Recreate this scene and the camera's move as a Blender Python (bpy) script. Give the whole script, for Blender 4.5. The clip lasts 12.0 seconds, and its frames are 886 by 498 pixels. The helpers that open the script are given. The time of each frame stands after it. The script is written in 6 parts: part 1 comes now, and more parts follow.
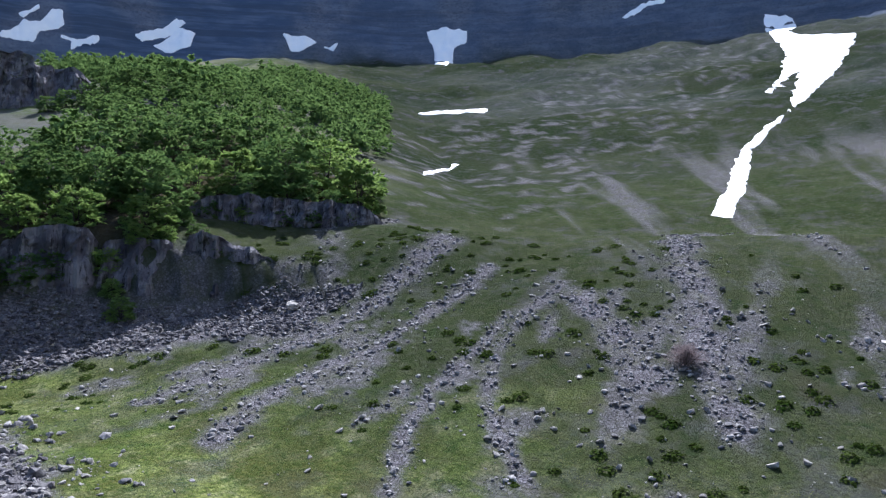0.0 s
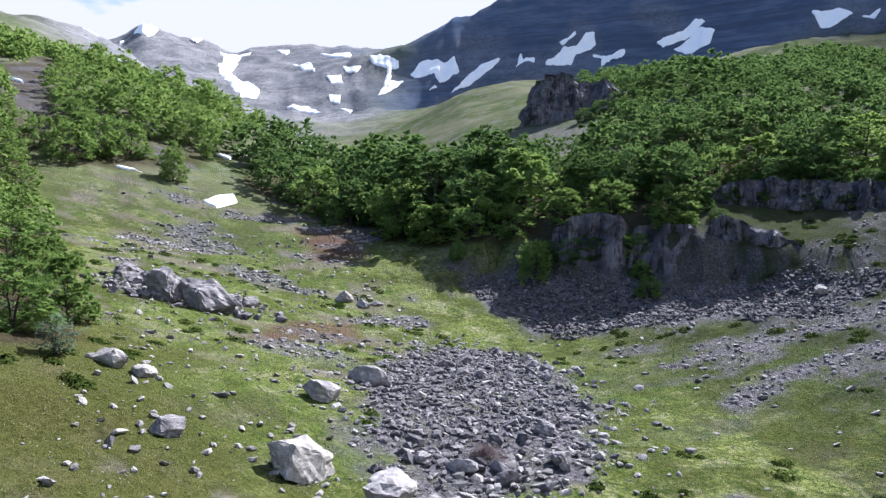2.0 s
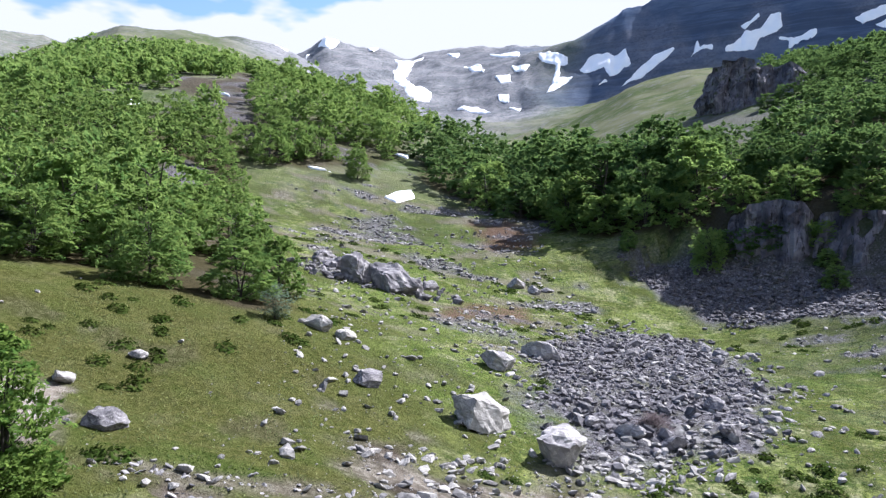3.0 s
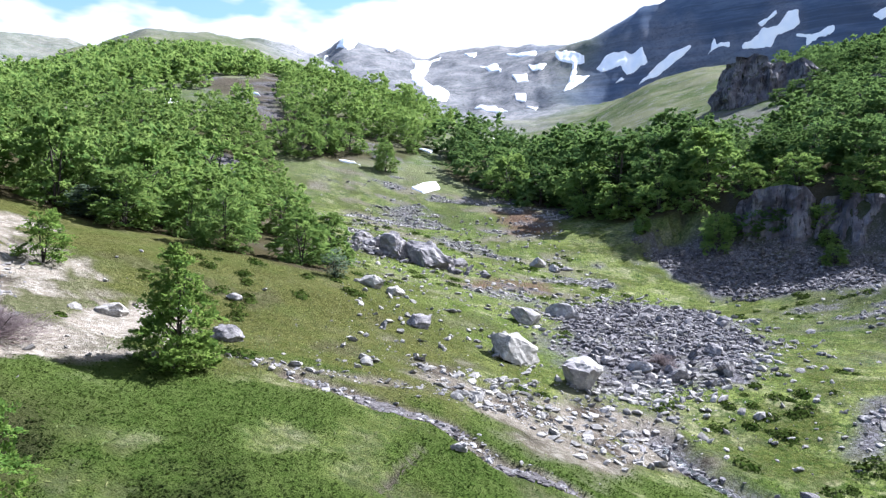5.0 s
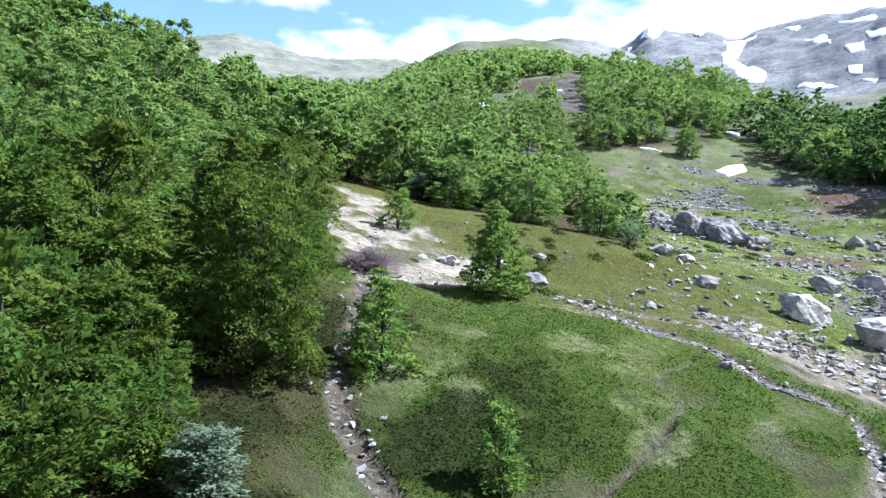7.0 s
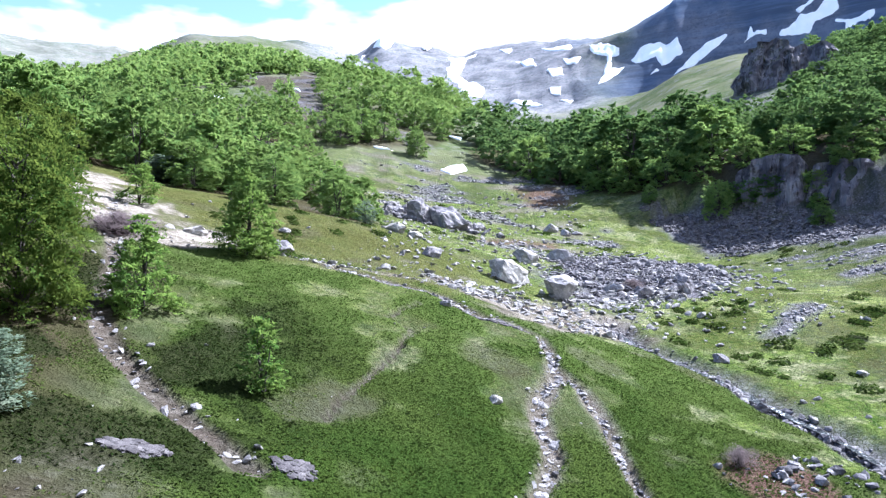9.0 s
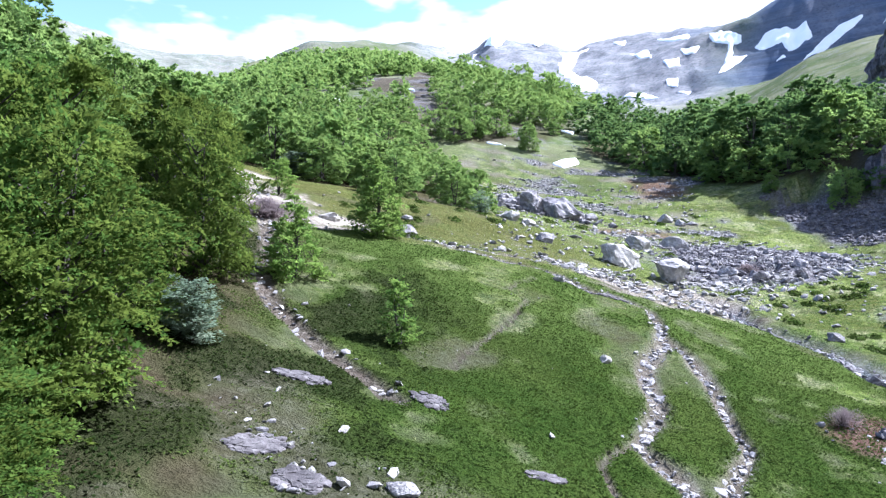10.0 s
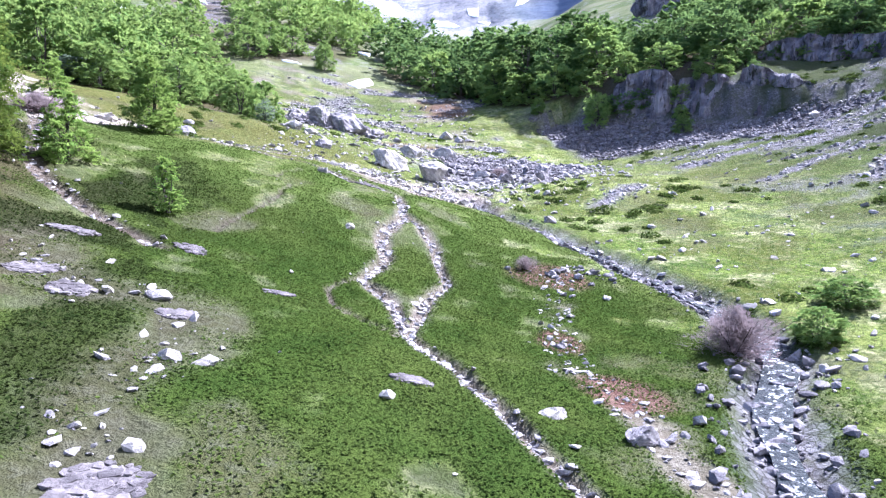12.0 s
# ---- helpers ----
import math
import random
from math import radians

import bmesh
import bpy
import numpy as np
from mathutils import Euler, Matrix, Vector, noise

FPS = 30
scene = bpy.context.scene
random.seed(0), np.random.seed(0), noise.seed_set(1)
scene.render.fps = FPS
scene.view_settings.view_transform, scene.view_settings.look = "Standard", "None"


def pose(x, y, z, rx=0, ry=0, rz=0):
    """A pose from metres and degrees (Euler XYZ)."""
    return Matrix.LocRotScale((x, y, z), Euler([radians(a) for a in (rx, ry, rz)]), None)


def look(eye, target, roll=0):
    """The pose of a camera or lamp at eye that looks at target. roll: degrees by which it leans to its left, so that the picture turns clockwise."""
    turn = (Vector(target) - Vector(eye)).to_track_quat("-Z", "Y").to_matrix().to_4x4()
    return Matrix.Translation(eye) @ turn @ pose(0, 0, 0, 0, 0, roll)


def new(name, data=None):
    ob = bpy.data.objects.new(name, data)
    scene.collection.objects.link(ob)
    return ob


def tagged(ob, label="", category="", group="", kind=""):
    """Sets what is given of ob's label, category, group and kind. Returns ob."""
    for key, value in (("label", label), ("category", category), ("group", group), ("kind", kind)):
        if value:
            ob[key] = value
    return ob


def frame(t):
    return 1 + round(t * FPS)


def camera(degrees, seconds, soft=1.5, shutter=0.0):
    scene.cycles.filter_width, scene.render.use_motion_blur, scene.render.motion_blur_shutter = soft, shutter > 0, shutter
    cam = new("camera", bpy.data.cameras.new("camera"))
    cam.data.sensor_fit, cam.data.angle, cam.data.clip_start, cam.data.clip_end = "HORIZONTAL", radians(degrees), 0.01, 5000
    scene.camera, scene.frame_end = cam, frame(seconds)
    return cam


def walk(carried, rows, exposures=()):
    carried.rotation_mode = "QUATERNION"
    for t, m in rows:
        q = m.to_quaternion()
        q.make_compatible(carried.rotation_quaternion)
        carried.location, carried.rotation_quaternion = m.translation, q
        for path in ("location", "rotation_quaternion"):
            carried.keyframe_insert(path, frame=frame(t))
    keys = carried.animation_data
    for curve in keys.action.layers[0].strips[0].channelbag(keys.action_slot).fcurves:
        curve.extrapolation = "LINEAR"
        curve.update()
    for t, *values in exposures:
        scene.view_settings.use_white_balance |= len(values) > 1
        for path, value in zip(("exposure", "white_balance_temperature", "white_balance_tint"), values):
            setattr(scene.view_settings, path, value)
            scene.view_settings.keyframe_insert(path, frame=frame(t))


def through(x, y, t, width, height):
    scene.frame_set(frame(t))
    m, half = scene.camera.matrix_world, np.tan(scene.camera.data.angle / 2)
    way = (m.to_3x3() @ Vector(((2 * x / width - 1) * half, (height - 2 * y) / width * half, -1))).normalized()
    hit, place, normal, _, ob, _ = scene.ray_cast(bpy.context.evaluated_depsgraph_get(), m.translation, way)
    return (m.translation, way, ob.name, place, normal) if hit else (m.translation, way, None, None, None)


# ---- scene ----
cam = camera(63.0, 12.0, soft=1.35)
PATH = [
    (0, (-2.157, -24.274, 8.611), (-0.431, -23.265, 8.65), -0.2),
    (0.2, (-2.278, -24.22, 8.539), (-0.742, -22.939, 8.57), -0.4),
    (0.5, (-2.35, -24.311, 8.329), (-1.004, -22.833, 8.367), 0.1),
    (0.6, (-2.526, -24.371, 8.269), (-1.274, -22.812, 8.305), 0.1),
    (1, (-2.897, -24.67, 7.967), (-1.976, -22.895, 8.002), 0.3),
    (1.5, (-3.525, -25.276, 7.522), (-2.748, -23.433, 7.559), 0.3),
    (2, (-4.181, -26.44, 7.052), (-3.494, -24.562, 7.088), 0.3),
    (2.5, (-4.618, -27.804, 6.566), (-4.263, -25.836, 6.598), 0.4),
    (3, (-4.993, -29.038, 6.052), (-4.757, -27.052, 6.082), 0.4),
    (3.2, (-5.036, -29.639, 5.882), (-4.806, -27.653, 5.909), 0.4),
    (4.8, (-6.51, -34.204, 4.29), (-6.314, -32.214, 4.32), 0.3),
    (5, (-6.8, -34.765, 4.129), (-6.609, -32.774, 4.159), 0.3),
    (5.5, (-7.066, -36.252, 3.715), (-7.104, -34.253, 3.74), 0.4),
    (6, (-6.951, -37.603, 3.273), (-7.362, -35.646, 3.293), 0.4),
    (6.5, (-6.553, -38.85, 2.831), (-7.178, -36.95, 2.848), 0.4),
    (7, (-5.74, -40.07, 2.422), (-6.369, -38.171, 2.438), 0.3),
    (7.5, (-5.258, -41.213, 2.007), (-5.675, -39.257, 2.025), 0.1),
    (7.7, (-5.136, -41.707, 1.837), (-5.404, -39.725, 1.856), 0.1),
    (9.3, (-5.787, -44.036, 0.368), (-5.704, -42.038, 0.393), -0.5),
    (9.5, (-5.854, -44.567, 0.206), (-5.847, -42.567, 0.23), -0.5),
    (10, (-5.777, -45.934, -0.219), (-6.003, -43.947, -0.196), -0.5),
    (10.5, (-5.376, -47.132, -0.677), (-5.686, -45.156, -0.654), -0.6),
    (11, (-4.611, -48.303, -1.167), (-4.896, -46.324, -1.144), -0.6),
    (11.5, (-4.028, -49.512, -1.62), (-4.058, -47.512, -1.602), -0.7),
    (12, (-3.801, -50.786, -1.919), (-3.508, -48.816, -2.099), -0.6),
]

EXPOSURES = ((0.0, 1.41, 5600, 15), (1.0, 1.5, 5800, 17), (2.5, 1.54, 5800, 16), (5.5, 1.9, 5650, 12), (6.5, 1.88, 5480, 8), (7.5, 1.92, 5520, 13), (9.0, 2.16, 5420, 16), (11.0, 2.33, 5400, 19), (12.0, 2.68, 5400, 26))
walk(cam, [(t, look(eye, target, roll)) for t, eye, target, roll in PATH], EXPOSURES)

# world: hazy blue sky with broken bright cloud
SUN_AZIMUTH, SUN_ELEVATION = 62.0, 47.0
world = bpy.data.worlds.new("world")
scene.world = world
world.use_nodes = True
wn = world.node_tree
wn.nodes.clear()
sky = wn.nodes.new("ShaderNodeTexSky")
sky.sky_type, sky.sun_disc = "NISHITA", False
sky.sun_elevation, sky.sun_rotation = radians(SUN_ELEVATION), radians(SUN_AZIMUTH)
sky.altitude, sky.dust_density = 1500, 0.6
w_coord = wn.nodes.new("ShaderNodeTexCoord")
w_map = wn.nodes.new("ShaderNodeMapping")
w_map.inputs["Scale"].default_value = (1.0, 1.0, 2.4)
w_map.inputs["Location"].default_value = (0.35, 0.1, 0.0)
w_noise = wn.nodes.new("ShaderNodeTexNoise")
w_noise.inputs["Scale"].default_value, w_noise.inputs["Detail"].default_value = 3.2, 5.0
w_split = wn.nodes.new("ShaderNodeSeparateXYZ")
w_lean = wn.nodes.new("ShaderNodeMath")  # cloud banked low and to the east, clearer overhead
w_lean.operation, w_lean.inputs[1].default_value = "MULTIPLY_ADD", 0.40
w_high = wn.nodes.new("ShaderNodeMath")
w_high.operation, w_high.inputs[1].default_value = "MULTIPLY_ADD", -0.34
w_ramp = wn.nodes.new("ShaderNodeValToRGB")
w_ramp.color_ramp.elements[0].position, w_ramp.color_ramp.elements[1].position = 0.245, 0.285
w_mix = wn.nodes.new("ShaderNodeMix")
w_mix.data_type = "RGBA"
w_mix.inputs["B"].default_value = (9.0, 9.15, 9.3, 1)
w_back = wn.nodes.new("ShaderNodeBackground")
w_back.inputs["Strength"].default_value = 0.036
w_out = wn.nodes.new("ShaderNodeOutputWorld")
wn.links.new(w_coord.outputs["Generated"], w_map.inputs["Vector"])
wn.links.new(w_coord.outputs["Generated"], w_split.inputs["Vector"])
wn.links.new(w_map.outputs["Vector"], w_noise.inputs["Vector"])
wn.links.new(w_split.outputs["X"], w_lean.inputs[0])
wn.links.new(w_noise.outputs["Fac"], w_lean.inputs[2])
wn.links.new(w_split.outputs["Z"], w_high.inputs[0])
wn.links.new(w_lean.outputs["Value"], w_high.inputs[2])
wn.links.new(w_high.outputs["Value"], w_ramp.inputs["Fac"])
wn.links.new(w_ramp.outputs["Color"], w_mix.inputs["Factor"])
w_gain = wn.nodes.new("ShaderNodeVectorMath")
w_gain.operation, w_gain.inputs["Scale"].default_value = "SCALE", 2.3
wn.links.new(sky.outputs["Color"], w_gain.inputs[0])
wn.links.new(w_gain.outputs["Vector"], w_mix.inputs["A"])
wn.links.new(w_mix.outputs["Result"], w_back.inputs["Color"])
wn.links.new(w_back.outputs["Background"], w_out.inputs["Surface"])

sun = new("sun", bpy.data.lights.new("sun", "SUN"))
sun.data.energy, sun.data.angle, sun.data.color = 5.0, radians(0.6), (1.0, 0.965, 0.91)
_az, _el = radians(SUN_AZIMUTH), radians(SUN_ELEVATION)
sun.matrix_world = look((math.sin(_az) * math.cos(_el) * 100, math.cos(_az) * math.cos(_el) * 100, math.sin(_el) * 100), (0, 0, 0))


# materials
class Nodes:
    """A small node-tree writer."""

    def __init__(self, name):
        self.material = bpy.data.materials.new(name)
        self.material.use_nodes = True
        self.tree = self.material.node_tree
        self.tree.nodes.clear()
        self.output = self.tree.nodes.new("ShaderNodeOutputMaterial")
        self.coord = self.tree.nodes.new("ShaderNodeTexCoord").outputs["Object"]

    def put(self, socket, value):
        if isinstance(value, bpy.types.NodeSocket):
            self.tree.links.new(value, socket)
        elif isinstance(value, tuple) and len(value) == 3 and socket.type == "RGBA":
            socket.default_value = (*value, 1)
        else:
            socket.default_value = value

    def noise(self, scale, detail=4.0, rough=0.55, stretch=None, distort=0.0):
        vector = self.coord
        if stretch:
            m = self.tree.nodes.new("ShaderNodeMapping")
            m.inputs["Scale"].default_value = stretch
            self.put(m.inputs["Vector"], vector)
            vector = m.outputs["Vector"]
        n = self.tree.nodes.new("ShaderNodeTexNoise")
        self.put(n.inputs["Vector"], vector)
        n.inputs["Scale"].default_value, n.inputs["Detail"].default_value = scale, detail
        n.inputs["Roughness"].default_value, n.inputs["Distortion"].default_value = rough, distort
        return n.outputs["Fac"]

    def cells(self, scale, feature="DISTANCE_TO_EDGE"):
        n = self.tree.nodes.new("ShaderNodeTexVoronoi")
        n.feature = feature
        self.put(n.inputs["Vector"], self.coord)
        n.inputs["Scale"].default_value = scale
        return n.outputs["Distance" if feature == "DISTANCE_TO_EDGE" else "Color"]

    def ramp(self, value, lo, hi, a=0.0, b=1.0):
        n = self.tree.nodes.new("ShaderNodeMapRange")
        self.put(n.inputs["Value"], value)
        for key, v in (("From Min", lo), ("From Max", hi), ("To Min", a), ("To Max", b)):
            n.inputs[key].default_value = v
        return n.outputs["Result"]

    def math(self, operation, a, b):
        n = self.tree.nodes.new("ShaderNodeMath")
        n.operation = operation
        self.put(n.inputs[0], a)
        self.put(n.inputs[1], b)
        return n.outputs["Value"]

    def mix(self, factor, a, b, blend="MIX"):
        n = self.tree.nodes.new("ShaderNodeMix")
        n.data_type, n.blend_type = "RGBA", blend
        self.put(n.inputs["Factor"], factor)
        self.put(n.inputs["A"], a)
        self.put(n.inputs["B"], b)
        return n.outputs["Result"]

    def attribute(self, name):
        n = self.tree.nodes.new("ShaderNodeAttribute")
        n.attribute_name = name
        return n.outputs["Fac"]

    def island(self):
        return self.tree.nodes.new("ShaderNodeNewGeometry").outputs["Random Per Island"]

    def each(self):
        return self.tree.nodes.new("ShaderNodeObjectInfo").outputs["Random"]

    def bump(self, height, strength, distance):
        n = self.tree.nodes.new("ShaderNodeBump")
        self.put(n.inputs["Height"], height)
        n.inputs["Strength"].default_value, n.inputs["Distance"].default_value = strength, distance
        return n.outputs["Normal"]

    def surface(self, colour, rough=0.9, normal=None, translucent=0.0, specular=0.3, metallic=0.0, through_colour=None):
        n = self.tree.nodes.new("ShaderNodeBsdfPrincipled")
        self.put(n.inputs["Base Color"], colour)
        self.put(n.inputs["Roughness"], rough)
        n.inputs["Specular IOR Level"].default_value = specular
        n.inputs["Metallic"].default_value = metallic
        if normal:
            self.put(n.inputs["Normal"], normal)
        shader = n.outputs["BSDF"]
        if translucent:
            t = self.tree.nodes.new("ShaderNodeBsdfTranslucent")
            self.put(t.inputs["Color"], through_colour or colour)
            m = self.tree.nodes.new("ShaderNodeMixShader")
            m.inputs["Fac"].default_value = translucent
            self.tree.links.new(shader, m.inputs[1])
            self.tree.links.new(t.outputs["BSDF"], m.inputs[2])
            shader = m.outputs["Shader"]
        self.tree.links.new(shader, self.output.inputs["Surface"])
        return self.material


def ground_material():
    n = Nodes("turf_soil_and_scree")
    broad, mid, fine, grit = n.noise(0.07, 3), n.noise(0.55, 5, 0.65), n.noise(3.2, 6, 0.7), n.noise(16, 4, 0.7)
    tuft = n.cells(2.3)
    lawn = n.mix(n.ramp(broad, 0.40, 0.60), (0.112, 0.148, 0.036), (0.195, 0.218, 0.070))
    lawn = n.mix(n.ramp(mid, 0.50, 0.64), lawn, (0.29, 0.28, 0.165))
    lawn = n.mix(n.ramp(n.noise(0.9, 5, 0.7, None, 0.5), 0.53, 0.62, 0, 0.85), lawn, (0.028, 0.060, 0.012))
    lawn = n.mix(n.ramp(n.noise(0.22, 5, 0.65, None, 0.6), 0.47, 0.58, 0, 0.8), lawn, (0.066, 0.070, 0.020))
    lawn = n.mix(n.ramp(fine, 0.48, 0.66, 0, 0.9), lawn, (0.026, 0.055, 0.010))
    lawn = n.mix(n.ramp(tuft, 0.0, 0.16, 0.55, 0.0), lawn, (0.030, 0.052, 0.012))
    lawn = n.mix(n.ramp(grit, 0.60, 0.74, 0, 0.75), lawn, (0.27, 0.26, 0.18))
    lawn = n.mix(n.attribute("olive"), lawn, n.mix(n.ramp(fine, 0.42, 0.62), (0.046, 0.050, 0.014), (0.098, 0.094, 0.034)))
    dry = n.mix(n.ramp(mid, 0.38, 0.60), (0.038, 0.048, 0.019), (0.064, 0.072, 0.038))
    dry = n.mix(n.ramp(fine, 0.48, 0.64, 0, 0.7), dry, (0.033, 0.046, 0.015))
    dry = n.mix(n.ramp(grit, 0.60, 0.76, 0, 0.6), dry, (0.112, 0.109, 0.092))
    heath = n.mix(n.ramp(mid, 0.40, 0.60), (0.022, 0.041, 0.008), (0.034, 0.056, 0.011))
    heath = n.mix(n.ramp(n.noise(0.16, 4, 0.6), 0.46, 0.62, 0, 0.6), heath, (0.051, 0.069, 0.016))
    heath = n.mix(n.ramp(fine, 0.46, 0.64, 0, 0.7), heath, (0.030, 0.049, 0.011))
    heath = n.mix(n.attribute("fresh"), heath, n.mix(n.ramp(fine, 0.42, 0.62), (0.058, 0.090, 0.020), (0.098, 0.128, 0.036)))
    heath = n.mix(n.ramp(grit, 0.56, 0.74, 0, 0.5), heath, (0.024, 0.044, 0.010))
    brown = n.mix(n.ramp(mid, 0.35, 0.65), (0.058, 0.044, 0.036), (0.036, 0.033, 0.024))
    brown = n.mix(n.ramp(fine, 0.48, 0.64), brown, (0.115, 0.100, 0.084))
    brown = n.mix(n.ramp(grit, 0.55, 0.72, 0, 0.7), brown, (0.070, 0.060, 0.045))
    pale = n.mix(n.ramp(mid, 0.38, 0.62), (0.27, 0.235, 0.195), (0.155, 0.135, 0.108))
    pale = n.mix(n.ramp(fine, 0.46, 0.64), pale, (0.36, 0.33, 0.288))
    pale = n.mix(n.ramp(grit, 0.56, 0.72, 0, 0.6), pale, (0.20, 0.185, 0.115))
    red = n.mix(n.ramp(fine, 0.40, 0.62), (0.070, 0.038, 0.030), (0.135, 0.090, 0.072))
    red = n.mix(n.ramp(grit, 0.55, 0.72, 0, 0.7), red, (0.050, 0.028, 0.020))
    litter_and_shade = n.mix(n.ramp(fine, 0.35, 0.7), (0.030, 0.024, 0.015), (0.066, 0.055, 0.033))
    stone = n.cells(4.2, "F1")
    gravel = n.mix(n.ramp(n.cells(4.2), 0.0, 0.12), (0.040, 0.036, 0.036), n.mix(n.ramp(stone, 0.15, 0.85), (0.085, 0.080, 0.090), (0.190, 0.182, 0.200)))
    gravel = n.mix(n.ramp(mid, 0.50, 0.66, 0, 0.6), gravel, (0.075, 0.080, 0.040))
    gravel = n.mix(n.ramp(grit, 0.55, 0.75, 0, 0.5), gravel, (0.26, 0.25, 0.25))
    far_rock = n.mix(n.ramp(n.noise(0.03, 6, 0.65, (1, 1, 1.4)), 0.40, 0.62), (0.125, 0.130, 0.156), (0.225, 0.224, 0.250))
    far_rock = n.mix(n.ramp(n.noise(0.10, 6, 0.7, (1, 1, 2)), 0.46, 0.64, 0, 0.8), far_rock, (0.30, 0.29, 0.31))
    far_rock = n.mix(n.ramp(n.noise(0.45, 5, 0.75), 0.50, 0.62, 0, 0.7), far_rock, (0.045, 0.048, 0.055))
    # dark turf: cloud shade of the right-hand slope put into its colour
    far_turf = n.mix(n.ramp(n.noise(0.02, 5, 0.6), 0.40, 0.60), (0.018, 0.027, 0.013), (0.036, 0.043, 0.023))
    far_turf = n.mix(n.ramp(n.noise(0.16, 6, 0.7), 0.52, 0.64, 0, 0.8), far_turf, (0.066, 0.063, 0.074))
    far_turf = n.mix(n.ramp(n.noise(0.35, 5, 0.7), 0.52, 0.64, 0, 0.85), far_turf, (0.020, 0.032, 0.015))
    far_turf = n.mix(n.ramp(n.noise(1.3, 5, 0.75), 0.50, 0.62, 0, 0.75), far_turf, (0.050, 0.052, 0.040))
    # lighter copy of the turf, sunlight put into its colour
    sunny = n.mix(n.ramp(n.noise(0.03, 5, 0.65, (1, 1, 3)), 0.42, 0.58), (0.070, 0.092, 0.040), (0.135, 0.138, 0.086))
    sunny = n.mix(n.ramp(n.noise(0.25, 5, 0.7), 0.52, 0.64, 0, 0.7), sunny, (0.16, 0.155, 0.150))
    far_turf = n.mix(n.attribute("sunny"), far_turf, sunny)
    # slate blue: distance haze put into the colour of the wall's rock
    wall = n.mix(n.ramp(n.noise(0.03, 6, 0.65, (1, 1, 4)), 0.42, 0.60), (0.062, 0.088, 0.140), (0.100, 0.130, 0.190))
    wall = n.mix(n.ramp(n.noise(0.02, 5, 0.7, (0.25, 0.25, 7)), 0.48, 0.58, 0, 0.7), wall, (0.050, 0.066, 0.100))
    colour = n.mix(n.attribute("dry"), lawn, dry)
    colour = n.mix(n.attribute("heath"), colour, heath)
    # near-black heath tone: the shade beside the western wood, put into colour
    shaded_heath = n.mix(n.ramp(fine, 0.42, 0.60), (0.012, 0.018, 0.006), (0.026, 0.032, 0.013))
    shaded_heath = n.mix(n.ramp(grit, 0.60, 0.74, 0, 0.6), shaded_heath, (0.060, 0.056, 0.044))
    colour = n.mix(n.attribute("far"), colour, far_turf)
    colour = n.mix(n.attribute("litter_and_shade"), colour, litter_and_shade)
    colour = n.mix(n.attribute("bilberry"), colour, shaded_heath)
    colour = n.mix(n.attribute("soil"), colour, brown)
    colour = n.mix(n.attribute("pale"), colour, pale)
    colour = n.mix(n.attribute("red"), colour, red)
    colour = n.mix(n.attribute("gravel"), colour, gravel)
    colour = n.mix(n.attribute("far_rock"), colour, far_rock)
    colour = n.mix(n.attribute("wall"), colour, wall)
    height = n.math("ADD", n.math("MULTIPLY", fine, 1.0), n.math("MULTIPLY", grit, 0.4))
    return n.surface(colour, 0.95, n.bump(height, 1.0, 0.22), specular=0.0)


def rock_material(name, dark, light, lichen=(0.36, 0.36, 0.34), scale=1.0):
    n = Nodes(name)
    base = n.mix(n.ramp(n.noise(0.9 * scale, 5, 0.6), 0.35, 0.65), dark, light)
    base = n.mix(n.ramp(n.noise(3.5 * scale, 6, 0.65), 0.52, 0.68), base, lichen)
    base = n.mix(n.ramp(n.noise(2.2 * scale, 5, 0.7, (1, 1, 0.3)), 0.55, 0.75, 0, 0.8), base, tuple(v * 0.45 for v in dark))
    base = n.mix(0.55, base, n.mix(n.island(), (0.18, 0.18, 0.19), (0.92, 0.90, 0.87)), "OVERLAY")
    relief = n.math("ADD", n.noise(5 * scale, 6, 0.7), n.math("MULTIPLY", n.noise(22 * scale, 4, 0.6), 0.4))
    return n.surface(base, 0.88, n.bump(relief, 0.75, 0.08 / scale), specular=0.08)


def cliff_material(name, dark, light, lichen):
    n = Nodes(name)
    base = n.mix(n.ramp(n.noise(0.45, 5, 0.6), 0.40, 0.60), dark, light)
    base = n.mix(n.ramp(n.noise(1.1, 6, 0.7, (1, 1, 0.22)), 0.50, 0.60, 0, 0.8), base, lichen)
    crack = n.ramp(n.noise(1.6, 6, 0.75, (1, 1, 0.14), 0.4), 0.36, 0.46, 1, 0)
    base = n.mix(crack, base, (0.020, 0.019, 0.022))
    base = n.mix(n.ramp(n.noise(0.7, 4, 0.6), 0.58, 0.68, 0, 0.8), base, (0.040, 0.055, 0.018))
    relief = n.math("ADD", n.noise(1.6, 6, 0.75, (1, 1, 0.14), 0.4), n.math("MULTIPLY", n.noise(5, 6, 0.7), 0.6))
    return n.surface(base, 0.9, n.bump(relief, 0.9, 0.5), specular=0.05)


